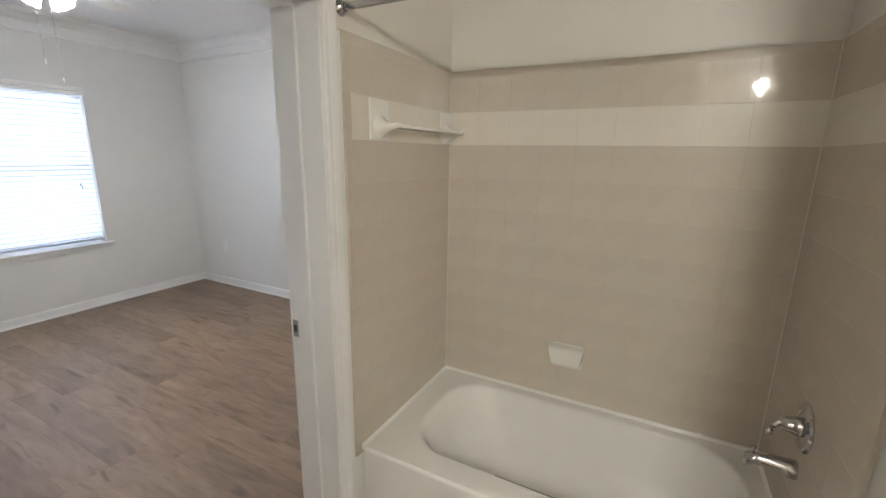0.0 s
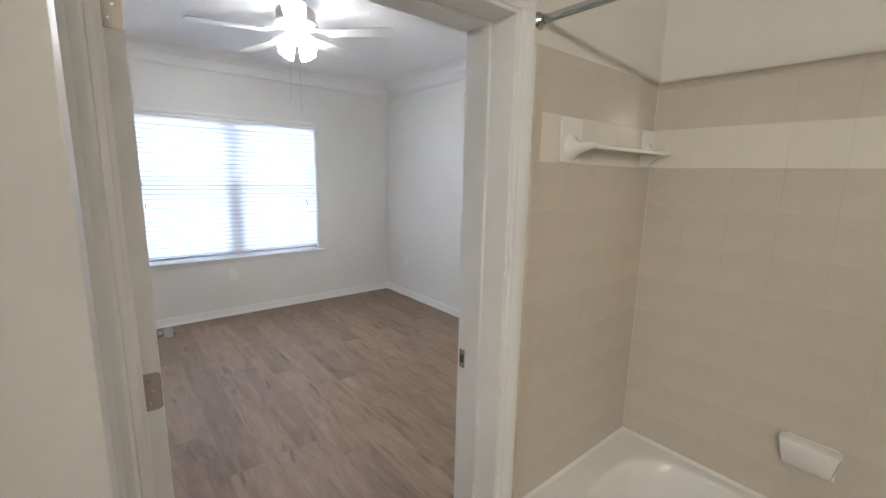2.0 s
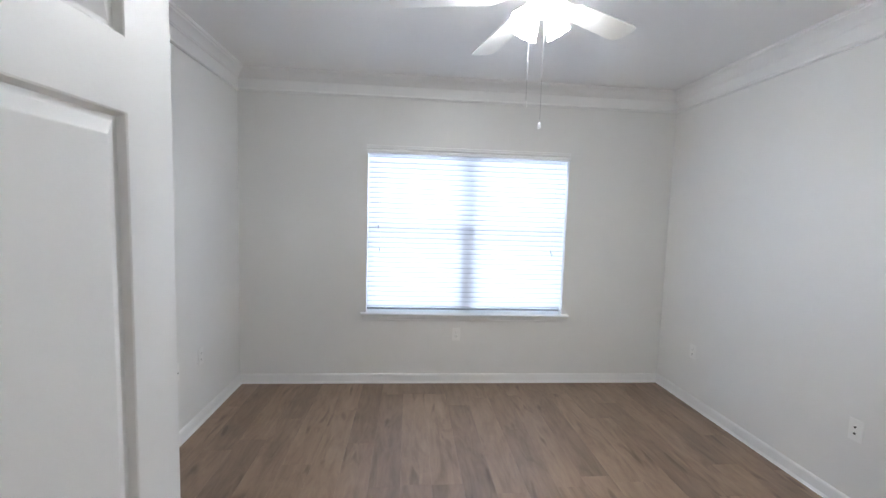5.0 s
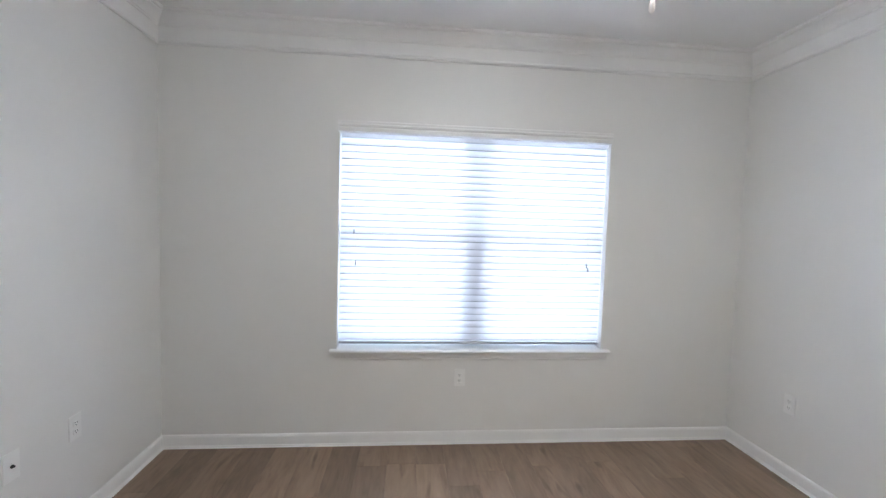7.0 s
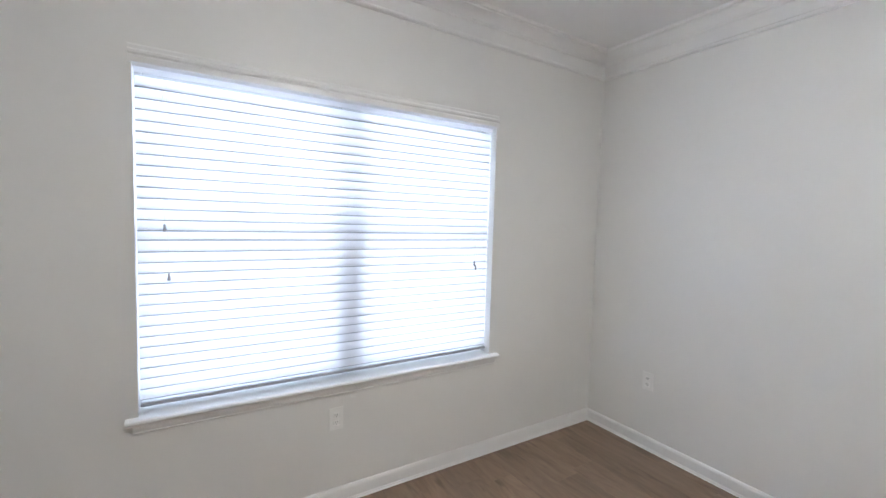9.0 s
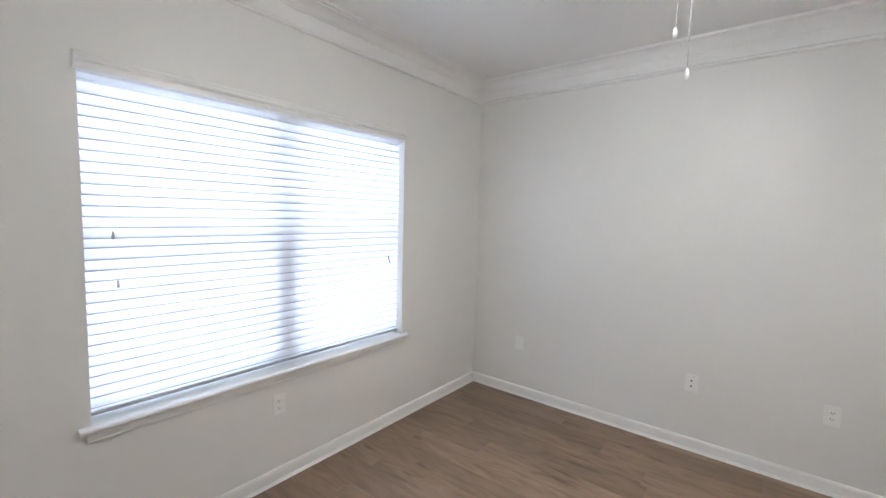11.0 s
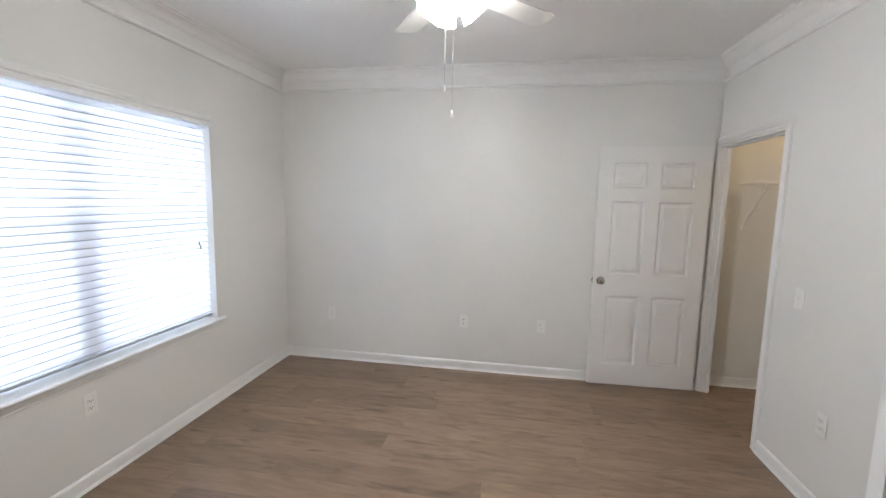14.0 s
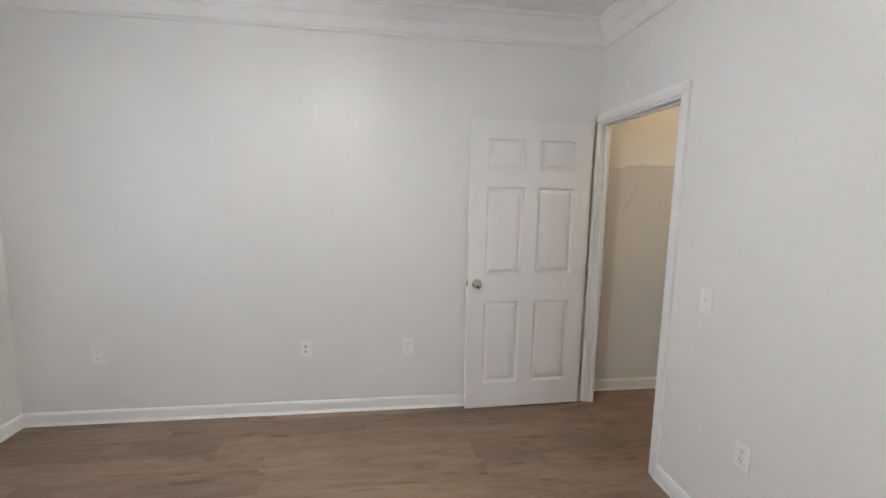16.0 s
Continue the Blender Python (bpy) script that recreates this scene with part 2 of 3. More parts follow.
# ---- walls, ceilings, ground ----
H = CEIL
OY0, OY1, OZ1 = WY0 - 0.06, WY1 + 0.06, WZ1 + 0.07    # the outer reveal is wider, as the window frame sits behind the plaster
boxes("wall_west", [(W - 0.1, W, S - 0.2, WY0, 0, H), (W - 0.1, W, WY1, N + 0.16, 0, H), (W - 0.1, W, WY0, WY1, 0, WZ0), (W - 0.1, W, WY0, WY1, WZ1, H),
                    (W - 0.24, W - 0.1, S - 0.2, OY0, 0, H), (W - 0.24, W - 0.1, OY1, N + 0.16, 0, H), (W - 0.24, W - 0.1, OY0, OY1, 0, WZ0), (W - 0.24, W - 0.1, OY0, OY1, OZ1, H)],
      WALL, "off-white painted bedroom wall with a wide window opening", "wall")
boxes("wall_north", [(W, E, N, N + 0.16, 0, H)], WALL, "off-white painted bedroom wall with three outlets", "wall")
wall_east = boxes("wall_east", [(E, EB, NOOK_Y - 0.1, BD0, 0, H), (E, EB, BD1, TN, 0, H), (E, EB, BD0, BD1, DOOR_H, H), (E, CW, TN, CD0, 0, H),
                                (E, CW, CD1, CN + 0.1, 0, H), (E, CW, CD0, CD1, DOOR_H, H)],
                  WALL, "off-white painted wall with the bathroom and closet doorways", "wall")
boxes("wall_south", [(W, NOOK_X, S - 0.2, S, 0, H), (NOOK_X - 0.12, NOOK_X, NOOK_Y - 0.1, S - 0.2, 0, H), (NOOK_X, E, NOOK_Y - 0.1, NOOK_Y, 0, H)],
      WALL, "plain off-white painted bedroom wall", "wall")
wall_tub_back = boxes("wall_tub_back", [(EB, TE + 0.12, TN, CS, 0, H)], BATHWALL, "painted wall above the beige bathtub tiles", "wall")
wall_tub_taps = boxes("wall_tub_taps", [(TE, TE + 0.12, 0.75, TN, 0, BCEIL)], BATHWALL, "tiled end wall of the bathtub with chrome taps", "wall")
for nm, row, lab in (("wall_bath_south", (EB, BE + 0.1, BS - 0.1, BS, 0, BCEIL), "plain painted bathroom wall with the vanity light"),
                     ("wall_bath_west", (EB, EB + 0.0118, BS, BD0 - 0.030, 0, BCEIL), "plain painted bathroom wall beside the doorway"),
                     ("wall_bath_tub_end", (EB, EB + 0.0085, BD1 + 0.075, TN, 1.985, BCEIL), "plain painted bathroom wall above the tub end tiles"),
                     # Added out of view to keep vanity light off the west wall.
                     ("wall_bath_baffle", (0.37, 0.47, BS, -0.27, 0, BCEIL), "unseen added partition that shades the doorway side from the vanity light"),
                     ("wall_bath_east", (BE, BE + 0.1, BS, 0.75, 0, BCEIL), "plain painted bathroom wall"),
                     ("wall_bath_north", (TE + 0.12, BE + 0.1, 0.75, 0.85, 0, BCEIL), "plain painted bathroom wall"),
                     ("wall_closet_north", (CW, CE, CN, CN + 0.1, 0, H), "painted closet wall with a wire shelf"),
                     ("wall_closet_east", (CE, CE + 0.1, CS, CN + 0.1, 0, H), "plain painted closet wall"),
                     ("wall_closet_south", (TE + 0.12, CE + 0.1, CS - 0.1, CS, 0, H), "plain painted closet wall")):
    boxes(nm, [row], BATHWALL if "bath" in nm else WALL, lab, "wall")
boxes("ceiling", [(W - 0.2, CE + 0.1, NOOK_Y - 0.1, CN + 0.1, H, H + 0.1)], CEILING, "smooth white painted bedroom ceiling", "ceiling")
boxes("ceiling_bath", [(EB, BE + 0.1, BS - 0.1, TN, BCEIL, BCEIL + 0.08)], CEILING, "smooth white painted bathroom ceiling", "ceiling")
boxes("floor_bath", [(EB, BE + 0.1, BS - 0.1, TN, -0.1, 0)], PLANK, "grey-brown oak-look bathroom floor beside the tub", "floor")
boxes("ground", [(-400, 400, -400, 400, -0.7, -0.6)], GROUND, "open ground outside the house", "ground")

# ---- mouldings ----
crown = [(0, 2.548), (0.012, 2.548), (0.018, 2.556), (0.018, 2.564), (0.010, 2.572), (0.008, 2.578), (0.008, 2.650), (0.014, 2.654), (0.018, 2.662),
         (0.022, 2.664), (0.026, 2.676), (0.040, 2.694), (0.058, 2.706), (0.066, 2.710), (0.066, 2.716), (0.078, 2.720), (0.082, CEIL), (0, CEIL)]
bm = bmesh.new()
room = [(E, N), (W, N), (W, S), (NOOK_X, S), (NOOK_X, NOOK_Y), (E, NOOK_Y)]
sweep(bm, room, crown, True)
solid("crown_molding", bm, TRIM, "white two-piece crown moulding with a flat frieze", "moulding", "structure", 25)

skirting = [(0, 0.0), (0.016, 0.0), (0.017, 0.012), (0.013, 0.018), (0.013, 0.066), (0.010, 0.076), (0.006, 0.083), (0, 0.086)]
CASE = 0.060
for run in ([(E, N), (W, N), (W, S), (NOOK_X, S), (NOOK_X, NOOK_Y), (E, NOOK_Y), (E, BD0 - CASE)], [(E, BD1 + CASE), (E, CD0 - CASE)],
            [(CE, CS), (CE, CN), (CW, CN), (CW, CD1 + CASE)]):
    bm = bmesh.new()
    sweep(bm, run, skirting)
    solid("baseboard", bm, TRIM, "low white painted baseboard along the wall", "baseboard", "structure", 25)
    bm = bmesh.new()
    sweep(bm, run, [(0.0165, 0.0005), (0.0225, 0.0005), (0.0215, 0.0035), (0.0180, 0.0065), (0.0165, 0.0075)])
    solid("baseboard_caulk", bm, WHITECAULK, "thin bright white caulk line between baseboard and floor", "caulk", "structure", 40)


def casing(name, face, out, y0, y1, top, label, widths=(CASE, CASE), back=0.0):
    """Door casing on a wall at x = face, standing out along x; two legs and a head, each its own board."""
    prof = [(0.0, -back), (0.0, 0.010), (0.006, 0.013), (0.020, 0.012), (0.030, 0.016), (0.048, 0.018), (0.056, 0.016), (0.060, 0.011), (0.060, -back)]
    frame_ob = thing(name, pose(0, 0, 0), label, "door casing", "", "structure")

    def board(nm, edge, sign, width, z0, z1):
        b = bmesh.new()
        k = width / CASE
        loft(b, [[(face + out * d, edge + sign * (0.0004 + o * k), z) for o, d in prof] for z in (z0, z1)])
        part(nm, b, TRIM, frame_ob, "", 25)

    board("casing_leg", y0, -1, widths[0], 0, top + 0.0004)
    board("casing_leg", y1, 1, widths[1], 0, top + 0.0004)
    b = bmesh.new()
    loft(b, [[(face + out * d, y, top + 0.0004 + o) for o, d in prof] for y in (y0 - 0.0004 - widths[0], y1 + 0.0004 + widths[1])])
    part("casing_head", b, TRIM, frame_ob, "", 25)
    return frame_ob


def jamb(name, x0, x1, y0, y1, top, stop_x, label):
    """Lining boards of a doorway with a stop bead."""
    ob = thing(name, pose(0, 0, 0), label, "door frame", "", "structure")
    t = 0.014
    for nm, r in (("jamb_board", (x0, x1, y0, y0 + t, 0, top)), ("jamb_board", (x0, x1, y1 - t, y1, 0, top)), ("head_board", (x0, x1, y0 + t, y1 - t, top - t, top)),
                  ("door_stop", (stop_x, stop_x + 0.032, y0 + t, y0 + t + 0.011, 0, top - t)), ("door_stop", (stop_x, stop_x + 0.032, y1 - t - 0.011, y1 - t, 0, top - t)),
                  ("door_stop", (stop_x, stop_x + 0.032, y0 + t + 0.011, y1 - t - 0.011, top - t - 0.011, top - t))):
        b = bmesh.new()
        softbox(b, *r, 0.0015, 1)
        part(nm, b, TRIM, ob, "", 30)
    return ob


bath_frame = jamb("door_frame_1", E - 0.001, EB + 0.019, BD0, BD1, DOOR_H, E + 0.085, "white painted frame of the bathroom doorway")
closet_frame = jamb("door_frame_2", E - 0.001, CW + 0.001, CD0, CD1, DOOR_H, E + 0.040, "white painted frame of the closet doorway")
casing("door_casing_1", E, -1, BD0, BD1, DOOR_H, "white moulded casing round the bathroom doorway, bedroom side")
casing("door_casing_2", EB + 0.012, 1, BD0, BD1, DOOR_H, "white moulded casing round the bathroom doorway, bathroom side", (CASE, CASE), 0.0125)
casing("door_casing_3", E, -1, CD0, CD1, DOOR_H, "white moulded casing round the closet doorway", (CASE, 0.022))
casing("door_casing_4", CW, 1, CD0, CD1, DOOR_H, "white moulded casing inside the closet doorway")
b = bmesh.new()
softbox(b, E + 0.010, E + 0.038, BD1 - 0.0165, BD1 - 0.014, 0.885, 0.955, 0.001, 1)
strike = part("strike_plate", b, NICKEL, bath_frame, "brushed nickel strike plate", 30)
b = bmesh.new()
softbox(b, E + 0.017, E + 0.031, BD1 - 0.0176, BD1 - 0.0166, 0.905, 0.935, 0.0003, 1)
part("latch_hole", b, DARK, strike, "dark latch hole", 30)


# ---- window ----
wx = W - 0.178
win = thing("window_1", pose(wx, 0, 0), "white vinyl double window behind closed blinds", "window", "", "structure")
MUL = (1.224, 1.304)


def frame_of(bm, y0, y1, z0, z1, x0, x1, w):
    for r in ((y0, y0 + w, z0, z1), (y1 - w, y1, z0, z1), (y0 + w, y1 - w, z0, z0 + w), (y0 + w, y1 - w, z1 - w, z1)):
        softbox(bm, x0, x1, *r, 0.003, 1)


b = bmesh.new()
frame_of(b, OY0, OY1, 0.655, OZ1, -0.02, 0.05, 0.050)
part("window_frame", b, VINYL, win)
b = bmesh.new()
softbox(b, -0.02, 0.055, *MUL, 0.69, OZ1 - 0.050, 0.004, 1)
part("mullion", b, VINYL, win)
for y0, y1 in ((OY0 + 0.050, MUL[0]), (MUL[1], OY1 - 0.050)):
    for nm, z0, z1, x0 in (("lower_sash", 0.69, 1.438, 0.032), ("upper_sash", 1.40, OZ1 - 0.050, -0.018)):
        b = bmesh.new()
        frame_of(b, y0, y1, z0, z1, x0, x0 + 0.028, 0.032)
        sash = part(nm, b, VINYL, win)
        b = bmesh.new()
        box(b, x0 + 0.012, x0 + 0.016, y0 + 0.034, y1 - 0.034, z0 + 0.034, z1 - 0.034)
        pane = part("pane", b, PANE, sash, "clear window pane", None)
        pane.visible_shadow = False
b = bmesh.new()
sweep(b, [(W, 0.304), (W, 2.220)][::-1], [(-0.14, 0.630), (0.024, 0.630), (0.034, 0.634), (0.038, 0.642), (0.036, 0.650), (0.028, 0.655), (-0.14, 0.655)])
tagged(new("window_stool", mesh_of("window_stool", b, TRIM, 30)), "white painted window sill board", "window sill", "", "structure")
b = bmesh.new()
sweep(b, [(W, 0.330), (W, 2.198)][::-1], [(0, 0.588), (0.010, 0.588), (0.013, 0.592), (0.012, 0.598), (0.015, 0.602), (0.018, 0.612), (0.021, 0.622), (0.021, 0.630), (0, 0.630)])
tagged(new("window_apron", mesh_of("window_apron", b, TRIM, 30)), "white moulded apron under the window sill", "trim", "", "structure")
b = bmesh.new()
sweep(b, [(W, 0.337), (W, 2.168)][::-1], [(0, WZ1), (0.016, WZ1), (0.018, 2.080), (0.018, 2.098), (0.012, 2.102), (0.012, 2.106), (0.020, 2.111), (0.022, 2.120), (0.016, 2.126), (0.018, 2.138), (0.014, 2.145), (0, 2.145)])
tagged(new("window_head_trim", mesh_of("window_head_trim", b, TRIM, 30)), "white moulded head trim over the window", "trim", "", "structure")

# ---- blind ----
bx = W - 0.058
blind = thing("window_blind", pose(bx, 0, 0.668), "closed white faux-wood venetian blind glowing with daylight", "blind")
BY0, BY1 = WY0 + 0.004, WY1 - 0.004
b = bmesh.new()
softbox(b, -0.014, 0.006, BY0 + 0.004, BY1 - 0.004, 1.399, 1.4065, 0.002, 1)
part("headrail", b, SLAT, blind)
b = bmesh.new()
softbox(b, 0.020, 0.0225, BY0, BY1, 1.382, 1.4065, 0.001, 1)
part("valance", b, SLAT, blind, "white slat valance")
slat_bm = bmesh.new()
rings = []
for y in (BY0, BY1):
    ring = []
    for side in (1, -1):
        for k in (-0.5, -0.43, -0.25, 0, 0.25, 0.43, 0.5):
            u = k * side
            ring.append((u * 0.0535, y, 0.0035 * (1 - 4 * u * u) + side * 0.0013))
    rings.append(ring)
loft(slat_bm, rings)
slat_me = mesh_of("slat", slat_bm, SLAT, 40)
slat_me.materials.append(SLATSHADOW)
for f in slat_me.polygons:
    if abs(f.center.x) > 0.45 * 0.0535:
        f.material_index = 1    # opaque grey edges: the shadow line where slats overlap is put in the colour
PITCH = 0.0446
for i in range(30):
    s = new("slat", slat_me)
    s.parent = blind
    s.matrix_basis = pose(0, 0, 0.062 + PITCH * i + (0.006 if i == 15 else 0)) @ pose(0, 0, 0, 0, 73 + random.uniform(-1.2, 1.2), 0)
# Same grey on the rail paints the shaded gap above the sill.
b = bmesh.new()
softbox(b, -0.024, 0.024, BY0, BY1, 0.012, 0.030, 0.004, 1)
part("bottom_rail", b, SLATSHADOW, blind)
for y in (BY0 + 0.16, 0.5 * (BY0 + BY1) - 0.27, 0.5 * (BY0 + BY1) + 0.27, BY1 - 0.16):
    for dx in (-0.029,):
        b = bmesh.new()
        tube(b, [(dx, y, 0.02), (dx, y, 1.386)], 0.0009, 5)
        part("ladder_cord", b, CORD, blind)
for y, tops in ((0.447, (0.762, 0.556)), (2.040, (0.566, 0.540))):
    for k, z in enumerate(tops):
        yy = y + 0.012 * k
        b = bmesh.new()
        tube(b, [(0.036, yy, 1.39), (0.037, yy, z + 0.02)], 0.0005, 5)
        cord = part("pull_cord", b, WIRE, blind)
        b = bmesh.new()
        lathe(b, [(0.002, 0.032), (0.004, 0.029), (0.006, 0.008), (0.0065, 0.001), (0.004, 0)], pose(0.037, yy, z - 0.012), 12)
        part("tassel", b, CORD, cord, "small grey plastic cord tassel")


# ---- doors ----
def door_leaf(width, height, thick, rails):
    """Six-panel moulded slab, hinge edge at x = 0, body along +x, face at y = 0 and y = -thick."""
    bm = bmesh.new()
    st, mu = 0.118, 0.105
    pw = (width - 2 * st - mu) / 2
    xs = [0, st, st + pw, st + pw + mu, width - st, width]
    zs = [0, *rails, height]
    for face, sign in ((0.0, -1), (-thick, 1)):
        for i in range(5):
            for k in range(7):
                x0, x1, z0, z1 = xs[i], xs[i + 1], zs[k], zs[k + 1]
                if i in (1, 3) and k in (1, 3, 5):
                    rings = []
                    for inset, deep in ((0, 0), (0.003, 0.0018), (0.009, 0.0125), (0.015, 0.0140), (0.019, 0.0135), (0.040, 0.0030), (0.044, 0.0026)):
                        rings.append([(x, face + sign * deep, z) for x, z in ((x0 + inset, z0 + inset), (x1 - inset, z0 + inset), (x1 - inset, z1 - inset), (x0 + inset, z1 - inset))])
                    loft(bm, rings, True, False, True)
                else:
                    bm.faces.new([bm.verts.new((x, face, z)) for x, z in ((x0, z0), (x1, z0), (x1, z1), (x0, z1))])
    for a, c in (((0, 0), (width, 0)), ((width, 0), (width, height)), ((width, height), (0, height)), ((0, height), (0, 0))):
        bm.faces.new([bm.verts.new(p) for p in ((a[0], 0, a[1]), (c[0], 0, c[1]), (c[0], -thick, c[1]), (a[0], -thick, a[1]))])
    return bm


KNOB = [(0.0, 0.0), (0.033, 0.0), (0.033, 0.004), (0.029, 0.008), (0.016, 0.011), (0.012, 0.014), (0.0115, 0.026), (0.016, 0.030), (0.024, 0.035), (0.027, 0.043), (0.026, 0.052), (0.021, 0.059), (0.011, 0.0625), (0.0, 0.063)]
TULIP = [(0.0, 0.0), (0.034, 0.0), (0.034, 0.004), (0.029, 0.009), (0.014, 0.012), (0.0115, 0.016), (0.0115, 0.028), (0.017, 0.031), (0.020, 0.040), (0.025, 0.056), (0.026, 0.062), (0.022, 0.066), (0.009, 0.067), (0.007, 0.072), (0.003, 0.074), (0.0, 0.074)]


def door(name, m, width, label, knob_profile, back_knob, height, rails, hinges):
    thick = 0.035
    ob = thing(name, m, label, "door", "", "structure")
    leaf = part("leaf", door_leaf(width, height, thick, rails), DOOR, ob, "", 25)
    for side in (1, -1) if back_knob else (1,):
        b = bmesh.new()
        at = Matrix.Translation((width - 0.062, 0 if side > 0 else -thick, 0.915)) @ pose(0, 0, 0, -90 * side, 0, 0)
        lathe(b, knob_profile, at, 24, False, False)
        part("door_knob", b, NICKEL, ob, "satin nickel door knob")
    b = bmesh.new()
    softbox(b, width - 0.0005, width + 0.0015, -0.030, -0.005, 0.887, 0.943, 0.0006, 1)
    latch = part("latch_plate", b, NICKEL, ob, "nickel latch plate")
    b = bmesh.new()
    softbox(b, width + 0.001, width + 0.010, -0.023, -0.012, 0.908, 0.922, 0.002, 1)
    part("latch_bolt", b, NICKEL, latch)
    for z in hinges:
        b = bmesh.new()
        # leaf with rounded corners, let into the hinge edge
        pts = []
        for cy, cz, a0 in ((-0.010, 0.035, 0), (-0.034, 0.035, 90), (-0.034, -0.035, 180), (-0.010, -0.035, 270)):
            for k in range(4):
                a = radians(a0 + 30 * k)
                pts.append((cy + 0.009 * math.cos(a), cz + 0.009 * math.sin(a)))
        loft(b, [[(x, y, z + q) for y, q in pts] for x in (0.0005, -0.0018)])
        hinge = part("hinge", b, BRASS, ob, "aged steel butt hinge", 30)
        b = bmesh.new()
        lathe(b, [(0.002, -0.049), (0.005, -0.047), (0.0062, -0.044), (0.0062, 0.044), (0.005, 0.047), (0.002, 0.049)], pose(-0.003, -thick - 0.009, z), 12)
        part("hinge_pin", b, BRASS, hinge)
        for q in (-0.026, 0.0, 0.026):
            b = bmesh.new()
            lathe(b, [(0.0035, 0.0), (0.0028, 0.0008), (0.0, 0.0010)], Matrix.Translation((-0.0018, -0.016 - 0.008 * (q != 0), z + q)) @ pose(0, 0, 0, 0, -90, 0), 10, False, False)
            part("screw", b, NICKEL, hinge)
    return ob


door("door_1", Matrix.Translation((-0.897, 0.205, 0.010)) @ pose(0, 0, 0, 0, 0, 180 - 2.95) @ Matrix.Diagonal((1, -1, 1, 1)), 0.950,
     "white six-panel bathroom door standing open into the bedroom", TULIP, True, 2.030, (0.205, 0.850, 0.990, 1.702, 1.822, 1.955), (0.30, 1.085, 1.88))
door("door_2", Matrix.Translation((-0.974, 3.092, 0.012)) @ pose(0, 0, 0, 0, 0, 180 + 1.4), 0.866,
     "white six-panel closet door folded open against the wall", KNOB, False, 2.030, (0.185, 0.785, 0.975, 1.585, 1.695, 1.905), (0.22, 1.01, 1.80))


def slab_door(name, m, width, height, label):
    """Plain flush leaf with eased edges, hinge edge at x = 0, body along +x, face at y = 0 and y = -0.035."""
    ob = thing(name, m, label, "door", "", "structure")
    b = bmesh.new()
    softbox(b, 0, width, -0.035, 0, 0, height, 0.003, 2)
    part("leaf", b, DOOR, ob, "", 35)
    for z in (0.22, 1.01, 1.80):
        b = bmesh.new()
        lathe(b, [(0.002, -0.049), (0.0062, -0.044), (0.0062, 0.044), (0.002, 0.049)], pose(-0.004, -0.041, z), 12)
        part("hinge_pin", b, BRASS, ob, "aged steel hinge pin")
    return ob


slab_door("door_3", Matrix.Translation((-0.650, -0.640, 0.012)) @ pose(0, 0, 0, 0, 0, 80.7) @ Matrix.Diagonal((1, -1, 1, 1)), 0.762, 2.03,
          "plain white slab door standing open along the bathroom wall")


# ---- outlets and switch ----
def plate(name, m, kind, label, category):
    """A cover plate facing local -y, centre at the origin."""
    ob = thing(name, m, label, category, "wall plates")
    b = bmesh.new()
    softbox(b, -0.037, 0.037, -0.006, 0.0, -0.060, 0.060, 0.003, 2)
    part("cover_plate", b, PLASTIC, ob)
    if kind == "outlet":
        for z in (-0.0195, 0.0195):
            b = bmesh.new()
            softbox(b, -0.0165, 0.0165, -0.0085, -0.005, z - 0.0140, z + 0.0140, 0.004, 2)
            sock = part("socket", b, PLASTIC, ob)
            for x, w, h in ((-0.0065, 0.0012, 0.0045), (0.0065, 0.0012, 0.0036)):
                b = bmesh.new()
                box(b, x - w, x + w, -0.0089, -0.0080, z + 0.003 - h, z + 0.003 + h)
                part("slot", b, DARK, sock, "dark slot", None)
            b = bmesh.new()
            lathe(b, [(0.0024, 0), (0.0024, 0.0009)], Matrix.Translation((0, -0.0080, z - 0.0075)) @ pose(0, 0, 0, 90, 0, 0), 10)
            part("slot", b, DARK, sock, "dark slot", None)
    elif kind == "jack":
        for z in (-0.018, 0.018):
            b = bmesh.new()
            softbox(b, -0.008, 0.008, -0.0075, -0.0055, z - 0.008, z + 0.008, 0.001, 1)
            sock = part("jack", b, PLASTIC, ob)
            b = bmesh.new()
            lathe(b, [(0.0052, 0), (0.0052, 0.006), (0.0015, 0.006), (0.0015, 0.002)], Matrix.Translation((0, -0.0074, z)) @ pose(0, 0, 0, 90, 0, 0), 14)
            part("connector", b, DARK, sock, "dark jack connector")
    elif kind == "coax":
        b = bmesh.new()
        lathe(b, [(0.0075, 0), (0.0075, 0.003), (0.0048, 0.003), (0.0048, 0.010), (0.002, 0.010)], Matrix.Translation((0, -0.006, 0)) @ pose(0, 0, 0, 90, 0, 0), 14)
        part("connector", b, DARK, ob, "dark threaded cable connector")
    else:
        b = bmesh.new()
        softbox(b, -0.006, 0.006, -0.0075, -0.005, -0.012, 0.012, 0.0008, 1)
        hub = part("toggle_slot", b, PLASTIC, ob)
        b = bmesh.new()
        loft(b, [[(x, y, z) for x, z in ((-0.0042, z0 - h), (0.0042, z0 - h), (0.0042, z0 + h), (-0.0042, z0 + h))] for y, z0, h in ((-0.007, 0, 0.006), (-0.018, 0.007, 0.003))])
        part("toggle", b, PLASTIC, hub, "white toggle lever")
    for z in ((0.0,) if kind == "outlet" else (-0.042, 0.042)):
        b = bmesh.new()
        lathe(b, [(0.0032, 0), (0.0026, 0.0008), (0.0, 0.001)], Matrix.Translation((0, -0.006, z)) @ pose(0, 0, 0, 90, 0, 0), 10, False, False)
        part("screw", b, PLASTIC, ob)
    return ob


